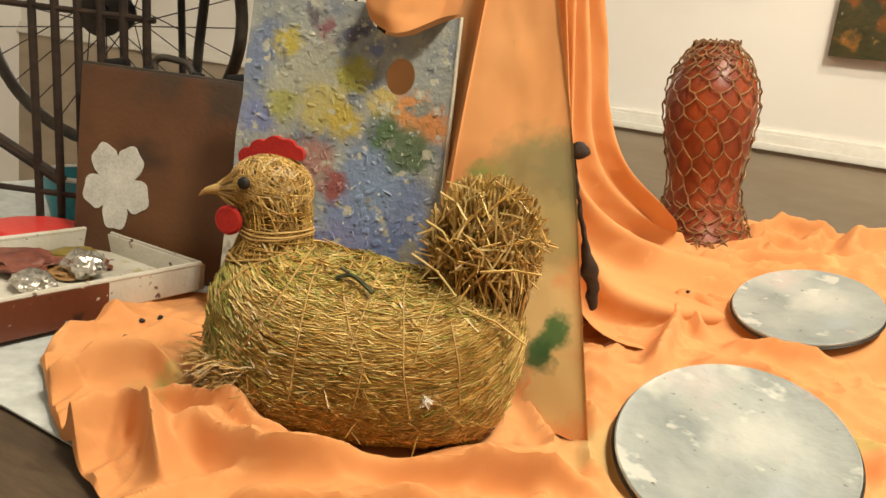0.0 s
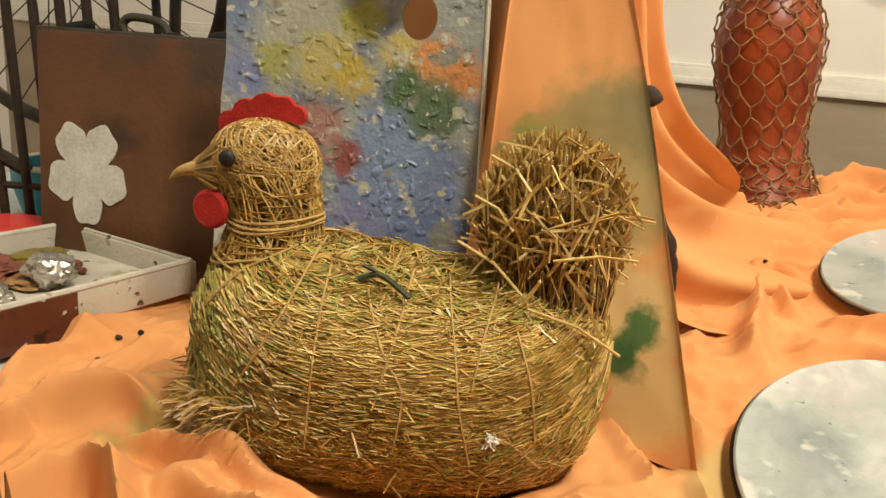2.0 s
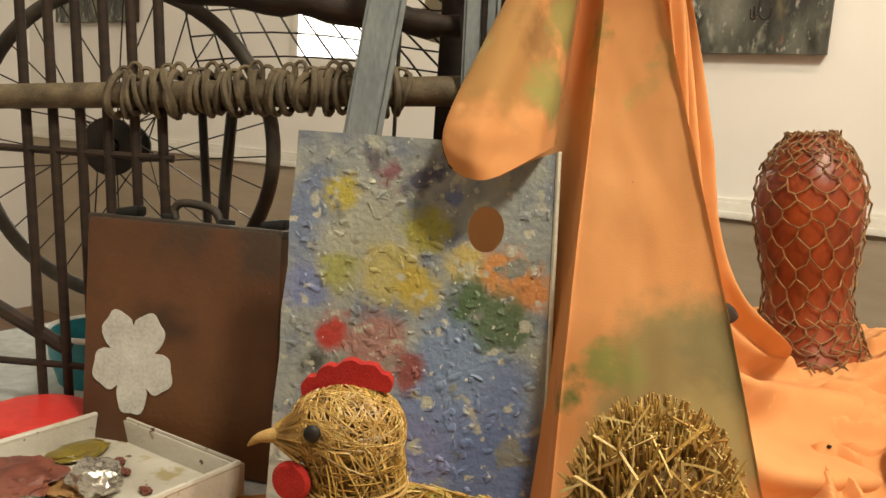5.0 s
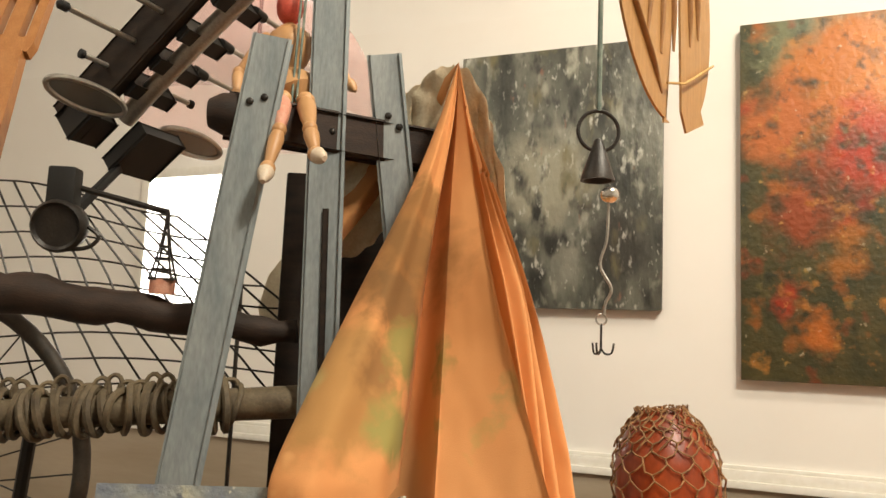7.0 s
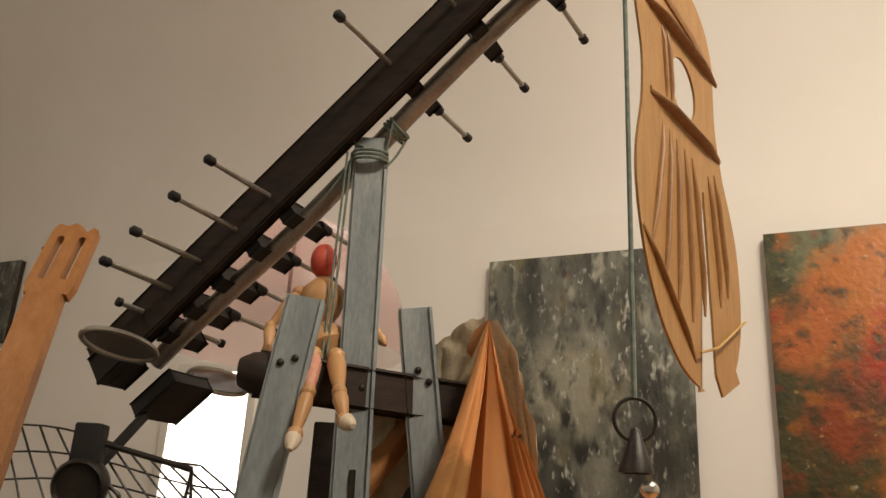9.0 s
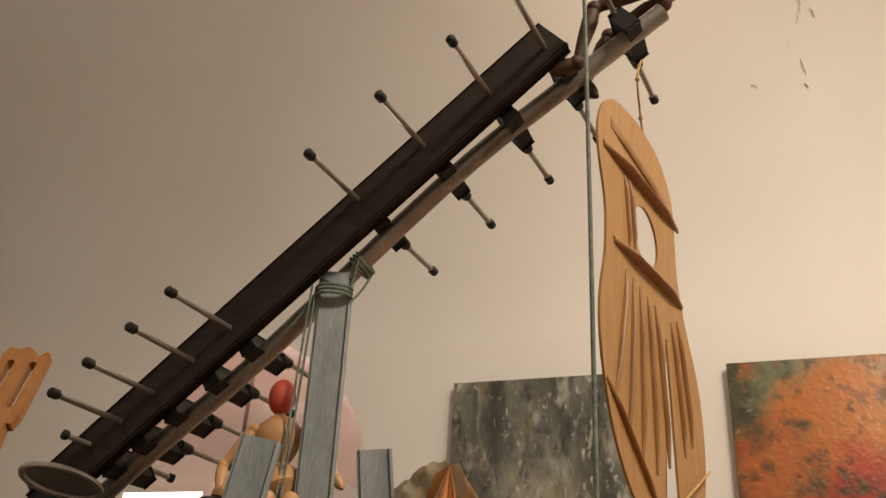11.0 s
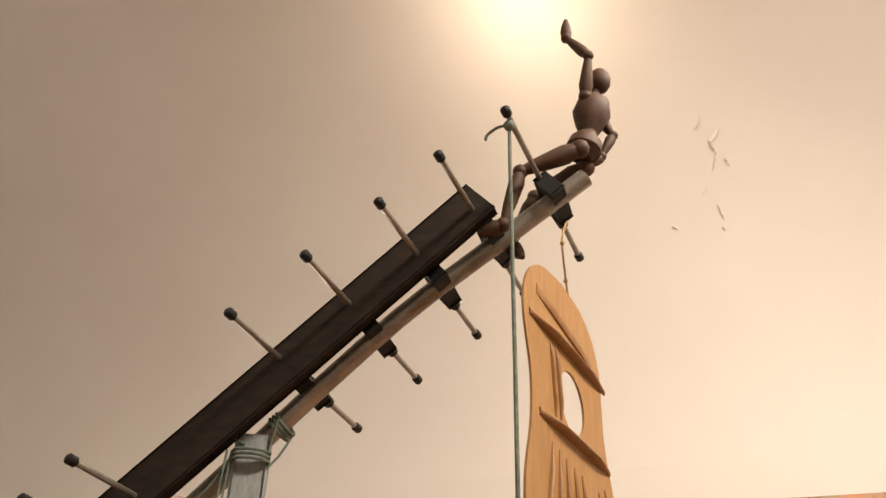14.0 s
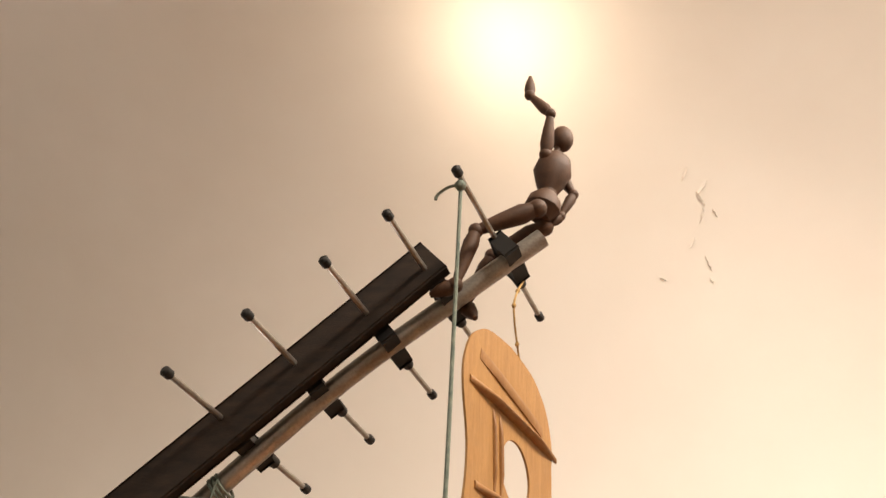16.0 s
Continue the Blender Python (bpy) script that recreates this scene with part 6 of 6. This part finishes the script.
for k in range(28):
    a, s = 2 * math.pi * k / 28, (1 if k % 2 else -1)
    b = a + 0.9 * (1 if (k // 2) % 2 else -1)
    part("spoke", tube(new_bm(), [WC + N * 0.026 * s + U * 0.03 * math.cos(b) + UP * 0.03 * math.sin(b), WC + U * 0.24 * math.cos(a) + UP * 0.24 * math.sin(a)], 0.0012, 5), M_DARK_METAL, whl)
part("stay", tube(new_bm(), [at(-0.435, 1.46, 0.60), at(-0.425, 1.46, 0.46), at(-0.40, 1.46, TOP)], 0.0065, 8), M_DARK_METAL, bike)
part("stay", tube(new_bm(), [at(-0.385, 1.46, 0.60), at(-0.395, 1.46, 0.46), at(-0.41, 1.46, TOP)], 0.0085, 8), M_DARK_METAL, bike)
bm = new_bm()
prof_ = [at(-0.74 + 0.68 * k / 30, 1.41 + 0.03 * k / 30, 0.770 - 0.068 * k / 30 + 0.003 * math.sin(k * 1.3)) for k in range(31)]
tube(bm, prof_, [0.036 - 0.020 * k / 30 + 0.002 * math.sin(k * 2.1) for k in range(31)], 12)
for p in bm.verts:
    p.co += 0.003 * noise.noise_vector(p.co * 40)
solo("beam", bm, M_DARKWOOD, at(-0.4, 1.42, 0.7), "rough dark wooden beam tapering towards the easel", "beam")
pole = thing("rattan_pole", at(-0.4, 1.38, 0.58), "grey wooden pole wrapped with rattan cane", "pole")
P0, P1 = at(-0.70, 1.385, 0.566), at(-0.045, 1.43, 0.617)
core = part("pole_core", tube(new_bm(), [P0, P1], [0.017, 0.021], 14), M_CANE, pole)
pd = (P1 - P0).normalized()
pa = pd.orthogonal().normalized()
pb = pd.cross(pa)
for k in range(34):
    s = 0.17 + 0.41 * k / 34 + rnd.uniform(-0.004, 0.004)
    c = P0 + pd * s
    rr = 0.0235 + rnd.uniform(0, 0.006)
    skew = rnd.uniform(-0.012, 0.012)
    part("cane_turn", tube(new_bm(), [c + (pa * math.cos(g) + pb * math.sin(g)) * rr * (1 + 0.12 * math.sin(g * 2 + k)) + pd * skew * math.cos(g + k) for g in np.linspace(0, 6.28, 18, endpoint=False)], rnd.uniform(0.0035, 0.0058), 6, True), M_CANE, core)
for k in range(26):
    s = 0.18 + 0.40 * k / 26
    c = P0 + pd * s + UP * 0.026
    part("cane_loop", tube(new_bm(), [c + pd * 0.010 * math.cos(g) + UP * (0.012 + 0.006 * math.sin(k * 1.7)) * math.sin(g) for g in np.linspace(-0.4, 3.5, 10)], 0.003, 6), M_CANE, core)
bk = thing("wire_basket", at(-0.3, 1.6, 0.62), "bent dark wire grid panel behind the beam", "wire grid")


def wire_at(a, b):
    """Bent sheet of wire: a across, b downwards."""
    uu = -0.58 + 0.33 * a + b * 0.24 * a + 0.10 * b
    zz = 0.905 - 0.03 * a - b * (0.30 - 0.05 * a) + 0.012 * math.sin(a * 5)
    return at(uu + 0.006 * noise.noise((a * 4, b * 4, 1)), 1.60 - 0.05 * a + 0.01 * math.sin(b * 6), zz)


for k in range(13):
    part("wire", tube(new_bm(), [wire_at(k / 12, b) for b in np.linspace(0, 1, 12)], 0.0018, 5), M_DARK_METAL, bk)
for k in range(9):
    part("wire", tube(new_bm(), [wire_at(a, k / 8) for a in np.linspace(0, 1, 12)], 0.0015, 5), M_DARK_METAL, bk)
rd = solo("thin_rod", tube(new_bm(), [at(-0.36, 1.44, 0.880), at(-0.235, 1.44, 0.852)], 0.004, 8), M_DARK_METAL, at(-0.3, 1.44, 0.86), "thin dark metal rod below the antenna", "rod")
lamp = thing("bicycle_lamp", at(-0.385, 1.43, 0.79), "round dark bicycle lamp resting on the beam", "bicycle lamp")
LC = at(-0.365, 1.43, 0.826)
part("housing", lathe(new_bm(), [(0, 0.03), (0.02, 0.028), (0.032, 0.010), (0.034, -0.012), (0.030, -0.018), (0.026, -0.014), (0, -0.012)], LC, 24, (N + UP * 0.2)), M_DARK_METAL, lamp, "dark round housing")
part("clip", tube(new_bm(), smooth_line([LC + U * 0.034, LC + U * 0.048 - UP * 0.012, LC + U * 0.036 - UP * 0.026, LC + U * 0.010 - UP * 0.030], 12), 0.003, 6), M_DARK_METAL, lamp)
part("bracket", box(new_bm(), LC + UP * 0.045, (0.035, 0.03, 0.06), (U, N, UP), 0.004), M_BLACK, lamp)
tw = thing("tower_figurine", at(-0.232, 1.425, 0.745), "small dark lattice tower figurine on a pink base", "figurine")
TBZ = 0.745
part("foot", lathe(new_bm(), [(0, 0), (0.016, 0), (0.016, 0.018), (0, 0.02)], at(-0.232, 1.425, TBZ), 20), M_SKIN_PINK, tw, "pale pink round foot")
for sx in (-1, 1):
    for sy in (-1, 1):
        part("corner_post", tube(new_bm(), [at(-0.232 + sx * (0.013 * (1 - k) ** 1.7 + 0.0008), 1.425 + sy * (0.013 * (1 - k) ** 1.7 + 0.0008), TBZ + 0.018 + 0.088 * k) for k in np.linspace(0, 1, 8)], 0.0016, 5), M_DARK_METAL, tw)
for k in (0.0, 0.14, 0.3, 0.48, 0.68):
    w0 = 0.013 * (1 - k) ** 1.7 + 0.0008
    part("platform", box(new_bm(), at(-0.232, 1.425, TBZ + 0.018 + 0.088 * k), (2 * w0 + 0.003, 2 * w0 + 0.003, 0.003), (U, N, UP)), M_DARK_METAL, tw)
# pale gourd behind the board
gd = lathe(new_bm(), [(0, 0), (0.05, 0.01), (0.062, 0.05), (0.05, 0.10), (0.03, 0.13), (0.018, 0.15), (0, 0.155)], at(-0.075, 1.62, 0.69), 24)
solo("gourd", gd, M_LACE, at(-0.075, 1.62, 0.69), "pale cream gourd behind the wire grid", "gourd")
st = solo("gourd_post", tube(new_bm(), [at(-0.075, 1.62, TOP), at(-0.075, 1.62, 0.69)], 0.03, 12), M_DARKWOOD, at(-0.075, 1.62, TOP), "dark wooden post carrying a gourd", "post")
# dark root pieces beside the drape
rt = thing("root_stick", at(0.310, 1.130, 0.184), "gnarled dark wooden stick beside the draped cloth", "stick")
bm = tube(new_bm(), smooth_line([at(0.310, 1.130, 0.184), at(0.304, 1.130, 0.198), at(0.299, 1.130, 0.224), at(0.291, 1.130, 0.250), at(0.280, 1.130, 0.282), at(0.271, 1.130, 0.307), at(0.260, 1.130, 0.342), at(0.252, 1.130, 0.372), at(0.244, 1.130, 0.395)], 28), [0.005 + 0.0008 * k if k < 9 else max(0.0035, 0.012 - 0.0016 * (k - 8)) for k in range(28)], 12)
ball(bm, at(0.254, 1.125, 0.397), (0.015, 0.011, 0.013), (U, N, UP), 16)
for w in bm.verts:
    w.co += 0.005 * noise.noise_vector(w.co * 60)
part("stem", bm, M_DARKWOOD, rt)
# translucent pink parasol dome behind the easel
dome = thing("parasol", at(-0.21, 1.9, 0.6), "translucent pale pink dome parasol on a thin rod", "parasol")
part("canopy", lathe(new_bm(), [(0.232 * math.cos(k), 0.235 * math.sin(k)) for k in np.linspace(-0.15, math.pi / 2, 20)], at(-0.21, 1.9, 1.135), 48), M_VEIL, dome, "pale pink clear film")
part("shaft", tube(new_bm(), [at(-0.21, 1.9, TOP - 0.02), at(-0.21, 1.9, 1.36)], 0.004, 8), M_DARK_METAL, dome)
# flaking plaster on the vault


def vault_at(x, deg, off=0.0):
    return V(x, WALL_Y - R + (R - off) * math.cos(radians(deg)), 1.85 + (R - off) * math.sin(radians(deg)))


bm = new_bm()
for x, d0, d1, dx, w_ in ((0.035, 53, 51, -0.02, 0.010), (0.09, 50.5, 48.5, -0.035, 0.016), (0.055, 49, 47, 0.015, 0.012), (0.075, 47, 44, -0.02, 0.008), (0.10, 46, 44.5, 0.01, 0.007), (0.03, 42, 40.5, -0.02, 0.010), (0.055, 39, 36.5, 0.012, 0.007), (-0.10, 36.6, 36, 0.02, 0.007), (0.06, 35.5, 34.8, 0.01, 0.005)):
    rows = []
    for k in range(9):
        f = k / 8
        wid = w_ * math.sin(math.pi * (0.08 + 0.84 * f)) * (1 + 0.5 * noise.noise((f * 5, x * 40, 1)))
        cx = x + dx * f + 0.006 * noise.noise((f * 6, x * 30, 5))
        rows.append([vault_at(cx + wid * (j / 4 - 0.5), d0 + (d1 - d0) * f, 0.002 + 0.005 * (j / 4) ** 2) for j in range(5)])
    grid(bm, rows)
thicken(bm, 0.001)
solo("plaster_flakes", bm, M_WALL, vault_at(0.05, 45), "curling flakes of cream paint on the vault", "plaster flakes", kind="stuff")
